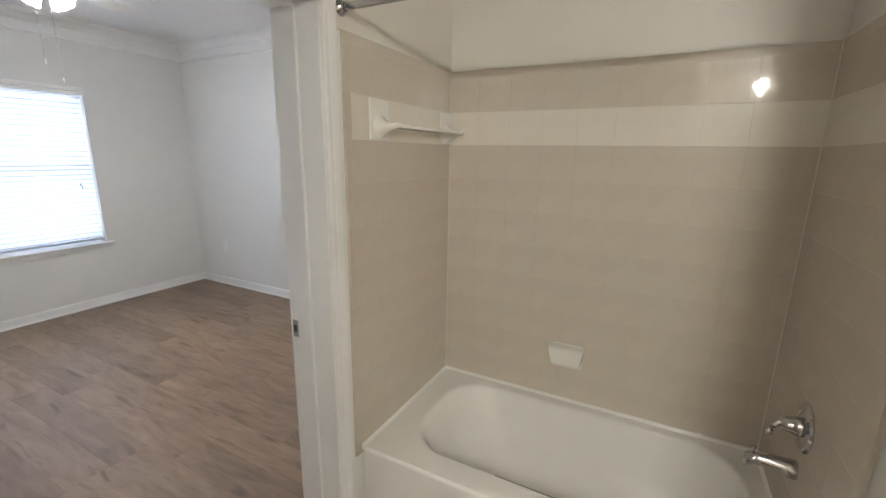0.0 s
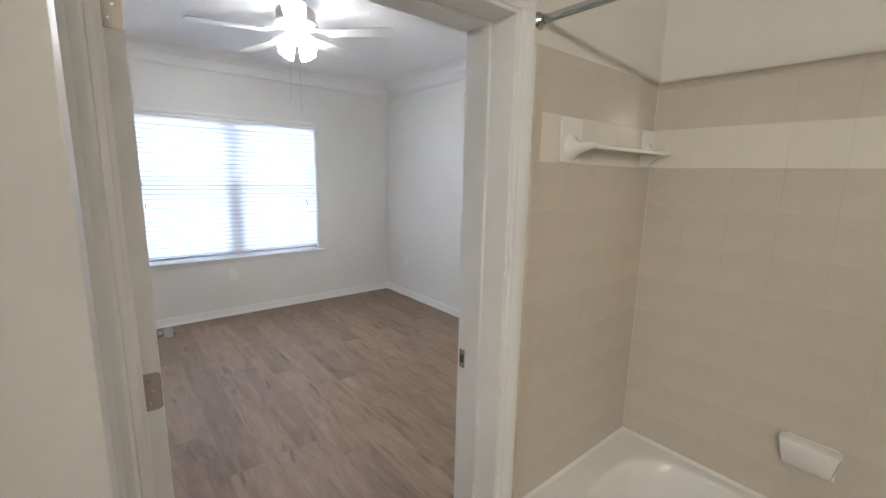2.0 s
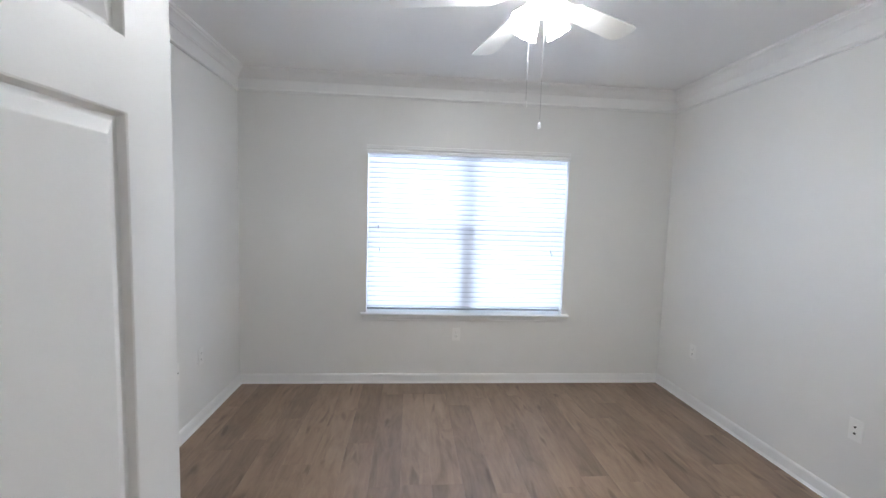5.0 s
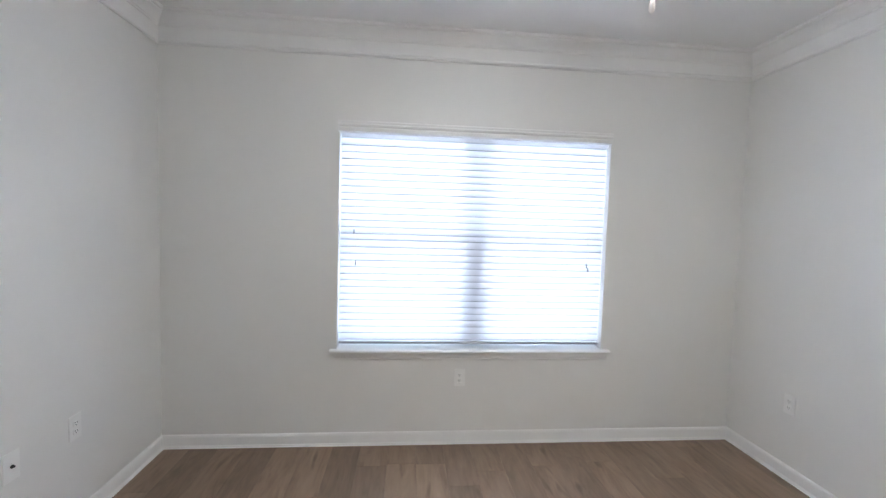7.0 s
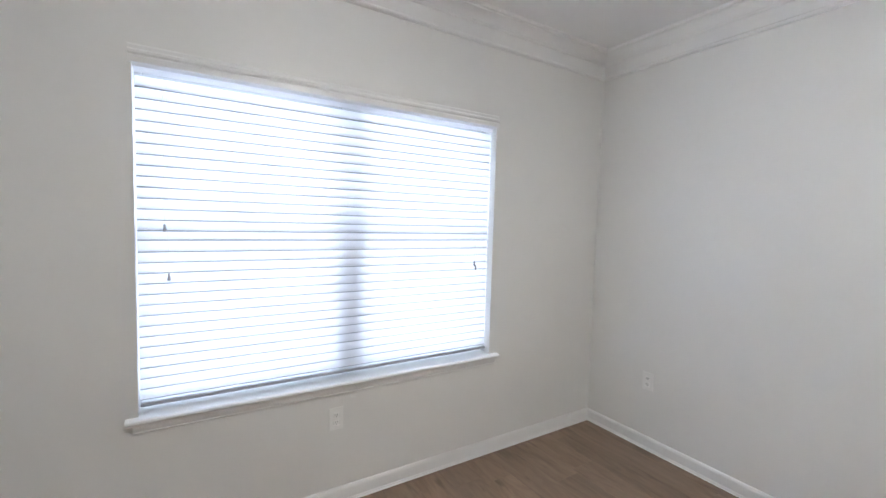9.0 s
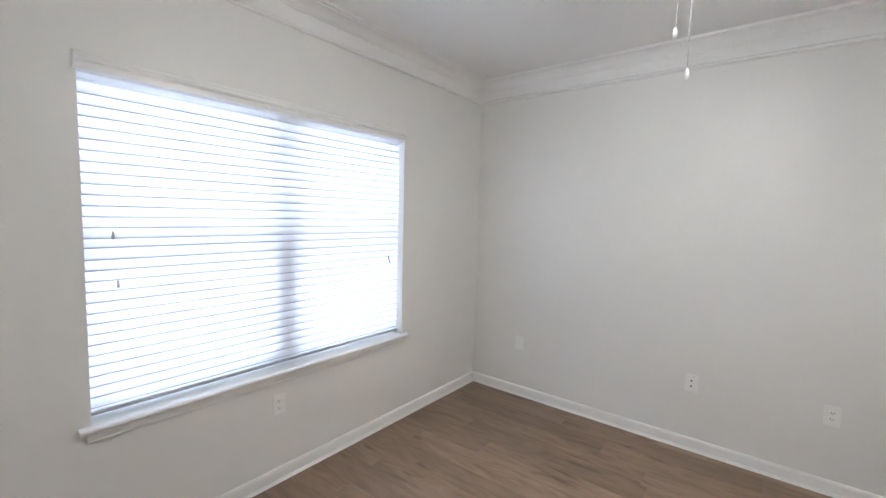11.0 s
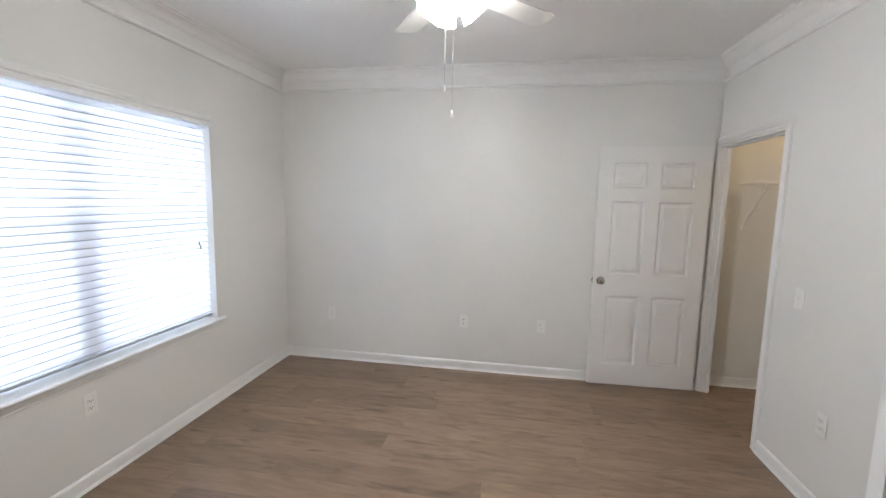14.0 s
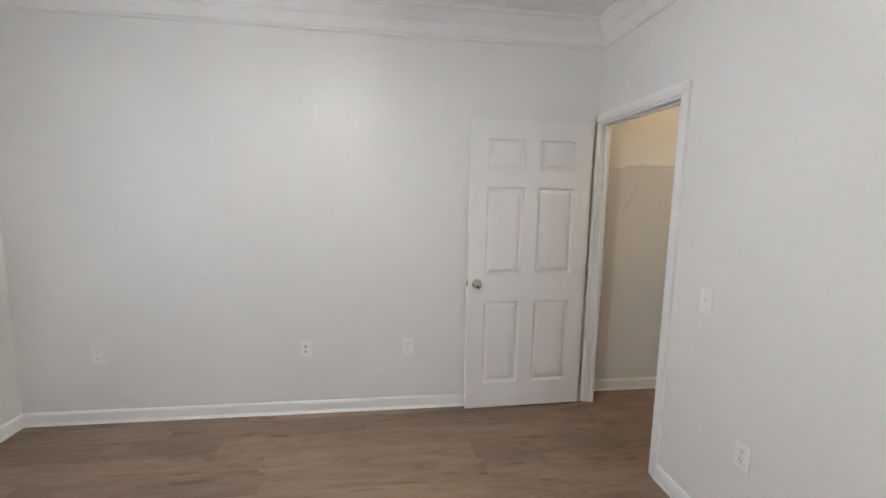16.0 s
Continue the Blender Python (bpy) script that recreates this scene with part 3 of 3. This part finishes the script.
plate("wall_outlet", pose(W, 1.172, 0.459, 0, 0, 90), "outlet", "white duplex outlet under the window", "outlet")
plate("wall_outlet", pose(-4.248, N, 0.460, 0, 0, 0), "outlet", "white duplex outlet near the window corner", "outlet")
plate("phone_jack", pose(-2.947, N, 0.465, 0, 0, 0), "jack", "white wall plate with two dark jacks", "wall plate")
plate("wall_outlet", pose(-2.246, N, 0.465, 0, 0, 0), "outlet", "white duplex outlet beside the closet door", "outlet")
plate("wall_outlet", pose(-4.023, S, 0.490, 0, 0, 180), "outlet", "white duplex outlet on the plain wall", "outlet")
plate("cable_jack", pose(-3.702, S, 0.490, 0, 0, 180), "coax", "white wall plate with one dark cable connector", "wall plate")
plate("wall_outlet", pose(E, 1.727, 0.470, 0, 0, -90), "outlet", "white duplex outlet beside the closet doorway", "outlet")
plate("light_switch", pose(E, 2.004, 1.068, 0, 0, -90), "switch", "white toggle light switch beside the closet doorway", "light switch")

# ---- ceiling fan ----
FX, FY = -2.820, 1.268
fan = thing("ceiling_fan", pose(FX, FY, CEIL), "white five-blade ceiling fan with lit glass shades", "ceiling fan")
b = bmesh.new()
lathe(b, [(0.068, 0.0), (0.068, -0.008), (0.058, -0.026), (0.026, -0.040), (0.016, -0.044)], None, 28)
part("canopy", b, FANWHITE, fan)
b = bmesh.new()
lathe(b, [(0.0125, -0.04), (0.0125, -0.075)], None, 16)
part("downrod", b, FANWHITE, fan)
b = bmesh.new()
lathe(b, [(0.030, -0.066), (0.090, -0.074), (0.122, -0.088), (0.128, -0.100), (0.128, -0.150), (0.140, -0.158), (0.142, -0.176), (0.132, -0.190), (0.085, -0.202), (0.060, -0.205)], None, 36)
part("motor_housing", b, FANWHITE, fan)
b = bmesh.new()
lathe(b, [(0.060, -0.203), (0.062, -0.212), (0.062, -0.262), (0.056, -0.276), (0.058, -0.282), (0.050, -0.300), (0.020, -0.310)], None, 28)
part("switch_housing", b, FANWHITE, fan)
for k in range(5):
    turn = pose(0, 0, -0.2, 3.0, 0, 0) @ pose(0, 0, 0.2, 0, 0, -22 + 72 * k)
    b = bmesh.new()
    arm = [(0.075, 0.020), (0.120, 0.017), (0.160, 0.024), (0.200, 0.044), (0.235, 0.040), (0.250, 0.020)]
    loft(b, [[(x, -w, z), (x, w, z), (x, w, z - 0.005), (x, -w, z - 0.005)] for (x, w), z in zip(arm, (-0.198, -0.208, -0.222, -0.228, -0.229, -0.229))])
    b.transform(turn)
    iron = part("blade_iron", b, FANWHITE, fan)
    b = bmesh.new()
    outline = [(0.200, -0.050), (0.210, -0.056), (0.400, -0.064), (0.600, -0.070), (0.640, -0.066), (0.656, -0.050), (0.660, -0.020), (0.660, 0.020), (0.656, 0.050), (0.640, 0.066), (0.600, 0.070), (0.400, 0.064), (0.210, 0.056), (0.200, 0.050)]
    loft(b, [[(x, y, z) for x, y in outline] for z in (-0.003, 0.003)])
    b.transform(turn @ pose(0, 0, -0.236) @ pose(0, 0, 0, -6.5, 0, 0))
    part("blade", b, FANWHITE, fan, "white fan blade", 30)
for k in range(4):
    turn = pose(0, 0, 0, 0, 0, 25 + 90 * k)
    b = bmesh.new()
    tube(b, [(0.040, 0, -0.285), (0.062, 0, -0.285), (0.078, 0, -0.294)], 0.011, 10)
    b.transform(turn)
    lean = turn @ Matrix.Translation((0.046, 0, -0.288)) @ pose(0, 0, 0, 0, -40, 0) @ Matrix.Scale(0.76, 4)
    lathe(b, [(0.012, 0.012), (0.027, 0.009), (0.031, 0.0), (0.036, -0.014), (0.034, -0.014), (0.0265, 0.002)], lean, 20)
    holder = part("shade_holder", b, FANWHITE, fan)
    b = bmesh.new()
    seg, prof = 32, [(0.022, 0.004), (0.030, -0.010), (0.046, -0.040), (0.056, -0.072), (0.064, -0.104), (0.072, -0.124)]
    rows = []
    for r, z in prof + [(r - 0.003, z) for r, z in reversed(prof)]:
        f = max(0.0, (-z - 0.07) / 0.054)
        rows.append([(r * (1 + 0.012 * f * math.cos(8 * a)) * math.cos(a), r * (1 + 0.012 * f * math.cos(8 * a)) * math.sin(a), z - 0.002 * f * math.cos(8 * a)) for a in (2 * math.pi * i / seg for i in range(seg))])
    loft(b, rows, True, False, False)
    b.transform(lean)
    shade = part("shade", b, FANGLASS, fan, "lit frosted tulip glass shade")
    b = bmesh.new()
    lathe(b, [(0.010, -0.010), (0.018, -0.020), (0.028, -0.050), (0.030, -0.070), (0.022, -0.094), (0.0, -0.104)], None, 16, True, False)
    b.transform(lean)
    part("bulb", b, FANBULB, shade, "glowing white bulb")
for x, y, z in ((-2.835, 1.220, 2.053), (-2.810, 1.279, 1.960)):
    dx, dy, dz = x - FX, y - FY, z - CEIL
    b = bmesh.new()
    tube(b, [(dx * 0.85, dy * 0.85, -0.285), (dx, dy, -0.33), (dx, dy, dz + 0.02)], 0.0008, 6)
    chain = part("pull_chain", b, CORD, fan)
    b = bmesh.new()
    lathe(b, [(0.0015, 0.017), (0.0042, 0.013), (0.0060, 0.003), (0.0060, -0.006), (0.0040, -0.011), (0.001, -0.013)], pose(dx, dy, dz), 14)
    part("pull_knob", b, PLASTIC, chain, "white pull knob")

# ---- bathtub and its wall fittings ----
TX0, TX1, TY0, TY1, RIM = EB + 0.013, TE - 0.013, 1.262, TN - 0.013, 0.360


def rounded(x0, x1, y0, y1, r, z, n=8):
    pts = []
    for cx, cy, a0 in ((x1 - r, y1 - r, 0), (x0 + r, y1 - r, 90), (x0 + r, y0 + r, 180), (x1 - r, y0 + r, 270)):
        pts += [(cx + r * math.cos(radians(a0 + 90 * k / n)), cy + r * math.sin(radians(a0 + 90 * k / n)), z) for k in range(n + 1)]
    return pts


tub = thing("bathtub", pose(0, 0, 0), "glossy white enamel alcove bathtub", "bathtub")
b = bmesh.new()
rows = [rounded(TX0 + o, TX1 - o, TY0 + o, TY1 - o, 0.012 + o, z) for o, z in ((0.0, 0.30), (0.0, 0.345), (0.003, 0.354), (0.010, RIM))]
hole = [(0.055, RIM), (0.064, RIM - 0.003), (0.072, RIM - 0.012), (0.080, RIM - 0.04), (0.100, 0.24), (0.120, 0.14), (0.150, 0.08), (0.200, 0.055), (0.260, 0.050)]
for o, z in hole:
    rows.append(rounded(TX0 + o * 1.5 + 0.03, TX1 - o - 0.01, TY0 + o + 0.055, TY1 - o + 0.005, max(0.05, 0.20 - 0.35 * max(0, o - 0.1)), z))
loft(b, rows, True, False, True)
part("basin", b, ENAMEL, tub, "", 40)
b = bmesh.new()
softbox(b, TX0, TX1, TY0 + 0.008, TY0 + 0.030, 0.0, 0.335, 0.006, 2)
part("apron", b, ENAMEL, tub, "", 40)
b = bmesh.new()
lathe(b, [(0.030, 0.0), (0.030, 0.003), (0.020, 0.004), (0.018, 0.001)], pose(TX1 - 0.32, 1.65, 0.050), 20)
part("drain", b, CHROME, tub, "chrome drain")

valve = thing("shower_valve", pose(TE - 0.012, 1.612, 0.754), "chrome single-lever shower valve on the tiles", "tap")
b = bmesh.new()
lathe(b, [(0.079, 0.0), (0.079, 0.003), (0.072, 0.010), (0.052, 0.013), (0.048, 0.009), (0.036, 0.010), (0.034, 0.008)], pose(0, 0, 0, 0, -90, 0), 36)
part("escutcheon", b, CHROME, valve)
b = bmesh.new()
lathe(b, [(0.031, 0.008), (0.030, 0.028), (0.024, 0.036), (0.023, 0.056), (0.017, 0.066), (0.0, 0.069)], pose(0, 0, 0, 0, -90, 0), 24, True, False)
hubp = part("hub", b, CHROME, valve)
b = bmesh.new()
tube(b, [(-0.050, 0, 0.004), (-0.066, -0.002, 0.000), (-0.080, -0.004, -0.014), (-0.088, -0.006, -0.032)], 0.0100, 12)
lathe(b, [(0.0, -0.012), (0.011, -0.009), (0.012, 0.004), (0.007, 0.012), (0.0, 0.013)], pose(-0.089, -0.006, -0.036), 14, False, False)
part("lever", b, CHROME, valve)
spout = thing("tub_spout", pose(TE - 0.012, 1.612, 0.598), "chrome bathtub spout with diverter knob", "tap")
b = bmesh.new()
prof = [(0.0, 0.031, 0.0), (-0.006, 0.032, 0.0), (-0.04, 0.028, 0.003), (-0.09, 0.022, 0.006), (-0.112, 0.021, 0.005), (-0.122, 0.024, 0.001), (-0.136, 0.022, -0.005), (-0.141, 0.013, -0.009)]
loft(b, [[(x, r * math.cos(2 * math.pi * k / 20), dz + r * math.sin(2 * math.pi * k / 20)) for k in range(20)] for x, r, dz in prof])
part("spout_body", b, CHROME, spout)
b = bmesh.new()
lathe(b, [(0.004, 0.0), (0.004, 0.012), (0.008, 0.015), (0.009, 0.020), (0.005, 0.024), (0.0, 0.024)], pose(-0.118, 0, 0.024), 14, False, False)
part("diverter", b, CHROME, spout)

b = bmesh.new()
dish = thing("soap_dish", pose(-0.030, TN - 0.012, 0.610), "cream ceramic soap dish set in the tiles", "soap dish")
softbox(b, -0.074, 0.074, -0.008, 0.0, -0.062, 0.060, 0.003, 2)
part("back_plate", b, CERAMIC, dish)
b = bmesh.new()
lip = [(-0.008, 0.056), (-0.056, 0.058), (-0.066, 0.054), (-0.069, 0.044), (-0.064, 0.010), (-0.048, -0.030), (-0.022, -0.058), (-0.008, -0.064)]
loft(b, [[(x * (1 - 2.0 * (0.058 - z)), y * s, z) for y, z in lip] for x, s in ((-0.086, 0.85), (-0.082, 1.0), (0.082, 1.0), (0.086, 0.85))])
part("tray", b, CERAMIC, dish)

shelf = thing("ceramic_shelf", pose(EB + 0.012, 1.725, 1.690), "cream ceramic shelf bar on the tub end wall", "shelf")
for y in (-0.305, 0.262):
    b = bmesh.new()
    softbox(b, 0.0, 0.010, y - 0.062, y + 0.062, -0.057, 0.099, 0.006, 2)
    base = part("bracket_plate", b, CERAMIC, shelf)
    b = bmesh.new()
    rows = []
    for x, hw, z0, z1 in ((0.004, 0.052, -0.055, 0.050), (0.020, 0.038, -0.042, 0.026), (0.044, 0.028, -0.026, 0.014), (0.078, 0.025, -0.014, 0.012), (0.096, 0.022, -0.010, 0.012), (0.104, 0.012, -0.005, 0.008)):
        rows.append([(x, y + hw * c, (z0 + z1) / 2 + (z1 - z0) / 2 * s) for c, s in ((math.cos(2 * math.pi * k / 16), math.sin(2 * math.pi * k / 16)) for k in range(16))])
    loft(b, rows)
    part("bracket_arm", b, CERAMIC, shelf)
b = bmesh.new()
softbox(b, 0.024, 0.094, -0.305, 0.262, -0.009, 0.007, 0.005, 2)
part("shelf_board", b, CERAMIC, shelf)

rod = thing("shower_rod", pose(0, 1.228, 2.052), "chrome shower curtain rod across the tub", "curtain rod")
b = bmesh.new()
tube(b, [(EB + 0.004, 0, 0), (TE - 0.004, 0, 0)], 0.0125, 16)
part("tube", b, CHROME, rod)
for x, s in ((EB, 1), (TE, -1)):
    b = bmesh.new()
    lathe(b, [(0.030, 0.0), (0.030, 0.004), (0.024, 0.012), (0.0155, 0.022), (0.0155, 0.030)], pose(x, 0, 0, 0, 90 * s, 0), 24)
    part("flange", b, CHROME, rod)

vanity = thing("vanity_light", pose(1.15, BS, 2.25), "chrome vanity light bar with three warm globes", "wall lamp")
b = bmesh.new()
softbox(b, -0.24, 0.24, 0.0, 0.030, -0.055, 0.055, 0.006, 2)
part("light_bar", b, CHROME, vanity)
for k in range(3):
    b = bmesh.new()
    x = -0.14 + 0.14 * k
    lathe(b, [(0.028, 0.03), (0.028, 0.045)], Matrix.Translation((x, 0, 0)) @ pose(0, 0, 0, -90, 0, 0), 16)
    sock = part("socket", b, CHROME, vanity)
    b = bmesh.new()
    lathe(b, [(0.0 if j in (0, 12) else 0.048 * math.sin(math.pi * j / 12), 0.090 - 0.048 * math.cos(math.pi * j / 12)) for j in range(13)], Matrix.Translation((x, 0, 0)) @ pose(0, 0, 0, -90, 0, 0), 20, False, False)
    part("globe", b, VANITYGLASS, sock, "warm lit globe bulb")

# ---- closet ----
clamp = thing("closet_light", pose(0.15, 2.66, CEIL), "round closet ceiling light with warm glass", "ceiling light")
b = bmesh.new()
lathe(b, [(0.10, 0.0), (0.10, -0.02), (0.08, -0.024)], None, 28)
part("base", b, FANWHITE, clamp)
b = bmesh.new()
lathe(b, [(0.078, -0.022), (0.092, -0.045), (0.092, -0.075), (0.070, -0.105), (0.035, -0.120), (0.0, -0.124)], None, 28, False, False)
part("diffuser", b, CLOSETGLASS, clamp, "warm lit glass bowl")

SHX, SHZ = -0.675, 1.760
wshelf = thing("wire_shelf", pose(SHX, CN, SHZ), "white coated wire closet shelf with slanted braces", "shelf")
LEN, DEEP = CE - SHX - 0.004, 0.305
for y, z in ((-0.004, 0.0), (-DEEP * 0.5, -0.004), (-DEEP, 0.0), (-DEEP - 0.004, -0.030)):
    b = bmesh.new()
    tube(b, [(0, y, z), (LEN, y, z)], 0.0038, 8)
    part("rail", b, WIRE, wshelf)
wire_bm = bmesh.new()
tube(wire_bm, [(0, -0.002, 0.004), (0, -DEEP, 0.004), (0, -DEEP - 0.006, 0.0), (0, -DEEP - 0.007, -0.030)], 0.0016, 6)
wire_me = mesh_of("wire", wire_bm, WIRE, 40)
for k in range(int(LEN / 0.026)):
    w_ob = new("wire", wire_me)
    w_ob.parent = wshelf
    w_ob.matrix_basis = pose(0.003 + 0.026 * k, 0, 0)
for x in (0.055, 0.62, 1.25):
    b = bmesh.new()
    tube(b, [(x, -DEEP + 0.01, -0.006), (x, -0.020, -0.335), (x, -0.004, -0.360)], 0.0048, 8)
    brace = part("brace", b, WIRE, wshelf)
    b = bmesh.new()
    softbox(b, x - 0.010, x + 0.010, -0.006, 0.0, -0.385, -0.345, 0.002, 1)
    part("brace_foot", b, WIRE, brace)

# ---- tiles of the tub surround ----
PIT, GAP, TH = 0.1598, 0.0013, 0.012
ZTOP = 1.791
tile_meshes = {}


def tile(parent, wide, tall, mat, m):
    key = (round(wide, 4), round(tall, 4), mat.name)
    if key not in tile_meshes:
        bm = bmesh.new()
        c, w, h = 0.0009, wide / 2, tall / 2
        loft(bm, [[(-w + 0.25 * i, y, -h + i), (w - 0.25 * i, y, -h + i), (w - 0.25 * i, y, h - i), (-w + 0.25 * i, y, h - i)] for i, y in ((0, 0), (0, -TH + 0.0008), (0.0004, -TH + 0.0002), (c, -TH))])
        tile_meshes[key] = mesh_of("tile", bm, mat, None)
    t = new("tile", tile_meshes[key])
    t.parent = parent
    t.matrix_basis = m @ pose(0, random.uniform(-0.0002, 0.0002), 0, random.uniform(-0.03, 0.03), 0, random.uniform(-0.03, 0.03))


def tiled(parent, length, place, start, edge=0.0):
    """Courses of tiles on one wall; place(u) gives the pose at a run u along it."""
    courses = []
    courses.append((ZTOP + PIT, ZTOP + PIT + 0.036, TILE))
    courses.append((ZTOP, ZTOP + PIT, TILE))
    z = ZTOP
    first = True
    while z > RIM - 0.02:
        z0 = max(z - PIT, RIM - 0.030)
        courses.append((z0, z, BAND if first else TILE))
        first, z = False, z - PIT
    for z0, z1, mat in courses:
        if edge:
            tile(parent, edge - GAP, z1 - z0 - GAP, TILE, place(length + edge / 2) @ pose(0, 0, (z0 + z1) / 2))
        u = start
        while u < length - 0.004:
            u1 = min(u + PIT, length)
            if u1 - u > 0.012:
                tile(parent, u1 - u - 0.0003, z1 - z0 - GAP, mat, place((u + u1) / 2) @ pose(0, 0, (z0 + z1) / 2))
            u = u1
    return ZTOP + PIT + 0.036


for x, y, sx in ((EB + TH, TN - TH, 1), (TE - TH, TN - TH, -1)):
    b = bmesh.new()
    loft(b, [[(x, y, z), (x + sx * 0.0035, y, z), (x, y - 0.0035, z)] for z in (RIM, ZTOP + PIT + 0.034)])
    solid("caulk_bead", b, CAULK, "pale caulk bead in the tiled corner", "caulk", "structure", None)
b = bmesh.new()
sweep(b, [(TE - TH, 1.262), (TE - TH, TN - TH), (EB + TH, TN - TH), (EB + TH, 1.262)], [(-0.004, RIM - 0.020), (0.013, RIM - 0.006), (0.010, RIM + 0.002), (0.004, RIM + 0.007), (0.0005, RIM + 0.012), (-0.004, RIM + 0.012)])
solid("tub_bead", b, ENAMEL, "white sealant bead between tub rim and tiles", "caulk", "structure", 40)
GT = 0.0108
top = ZTOP + PIT + 0.036
boxes("grout_bed", [(EB, TE, TN - GT, TN - 0.0005, RIM - 0.03, top - 0.002)], GROUT, "pale grout between the beige tiles", "grout")
boxes("grout_bed", [(EB + 0.0005, EB + GT, 1.230, TN - GT, RIM - 0.03, top - 0.002)], GROUT, "pale grout between the beige tiles", "grout")
boxes("grout_bed", [(TE - GT, TE - 0.0005, 1.230, TN - GT, RIM - 0.03, top - 0.002)], GROUT, "pale grout between the beige tiles", "grout")
tiled(wall_tub_back, TE - EB - 2 * TH, lambda u: pose(EB + TH + u, TN, 0, 0, 0, 0), 0.0)
tiled(wall_east, TN - 1.262, lambda u: pose(EB, TN - u, 0, 0, 0, 90), 0.0, 0.034)
tiled(wall_tub_taps, TN - 1.262, lambda u: pose(TE, TN - u, 0, 0, 0, -90), 0.0, 0.034)

# ---- floor planks ----
floor = boxes("floor", [(W - 0.1, E, NOOK_Y - 0.1, N + 0.1, -0.1, -0.0085), (E, EB, BD0, BD1, -0.1, -0.0085), (E, CE, CS, CN, -0.1, -0.0085)],
              SUBFLOOR, "grey-brown oak-look vinyl plank floor", "floor")
PW, PL = 0.182, 1.22
plank_meshes = {}


def plank(x0, x1, y0, y1):
    key = (round(x1 - x0, 3), round(y1 - y0, 3))
    if key not in plank_meshes:
        bm = bmesh.new()
        hx, hy = (x1 - x0) / 2 - 0.0001, (y1 - y0) / 2 - 0.0001
        loft(bm, [[(-hx + i, -hy + i, z), (hx - i, -hy + i, z), (hx - i, hy - i, z), (-hx + i, hy - i, z)] for i, z in ((0, -0.008), (0, -0.0006), (0.0007, 0.0))], True, False, True)
        plank_meshes[key] = mesh_of("plank", bm, PLANK, None)
    p = new("plank", plank_meshes[key])
    p.parent = floor
    p.location = ((x0 + x1) / 2, (y0 + y1) / 2, 0)


def lay(x0, x1, y0, y1):
    y = y0
    while y < y1 - 0.002:
        yy = min(y + PW, y1)
        x = x0 - random.uniform(0.1, 1.0) * PL
        while x < x1:
            a, c = max(x, x0), min(x + PL, x1)
            if c - a > 0.01:
                plank(a, c, y, yy)
            x += PL
        y = yy


lay(W, E, S, N)
lay(NOOK_X, E, NOOK_Y, S)
lay(E, CE, CS, CN)
lay(E, EB, BD0, BD1)
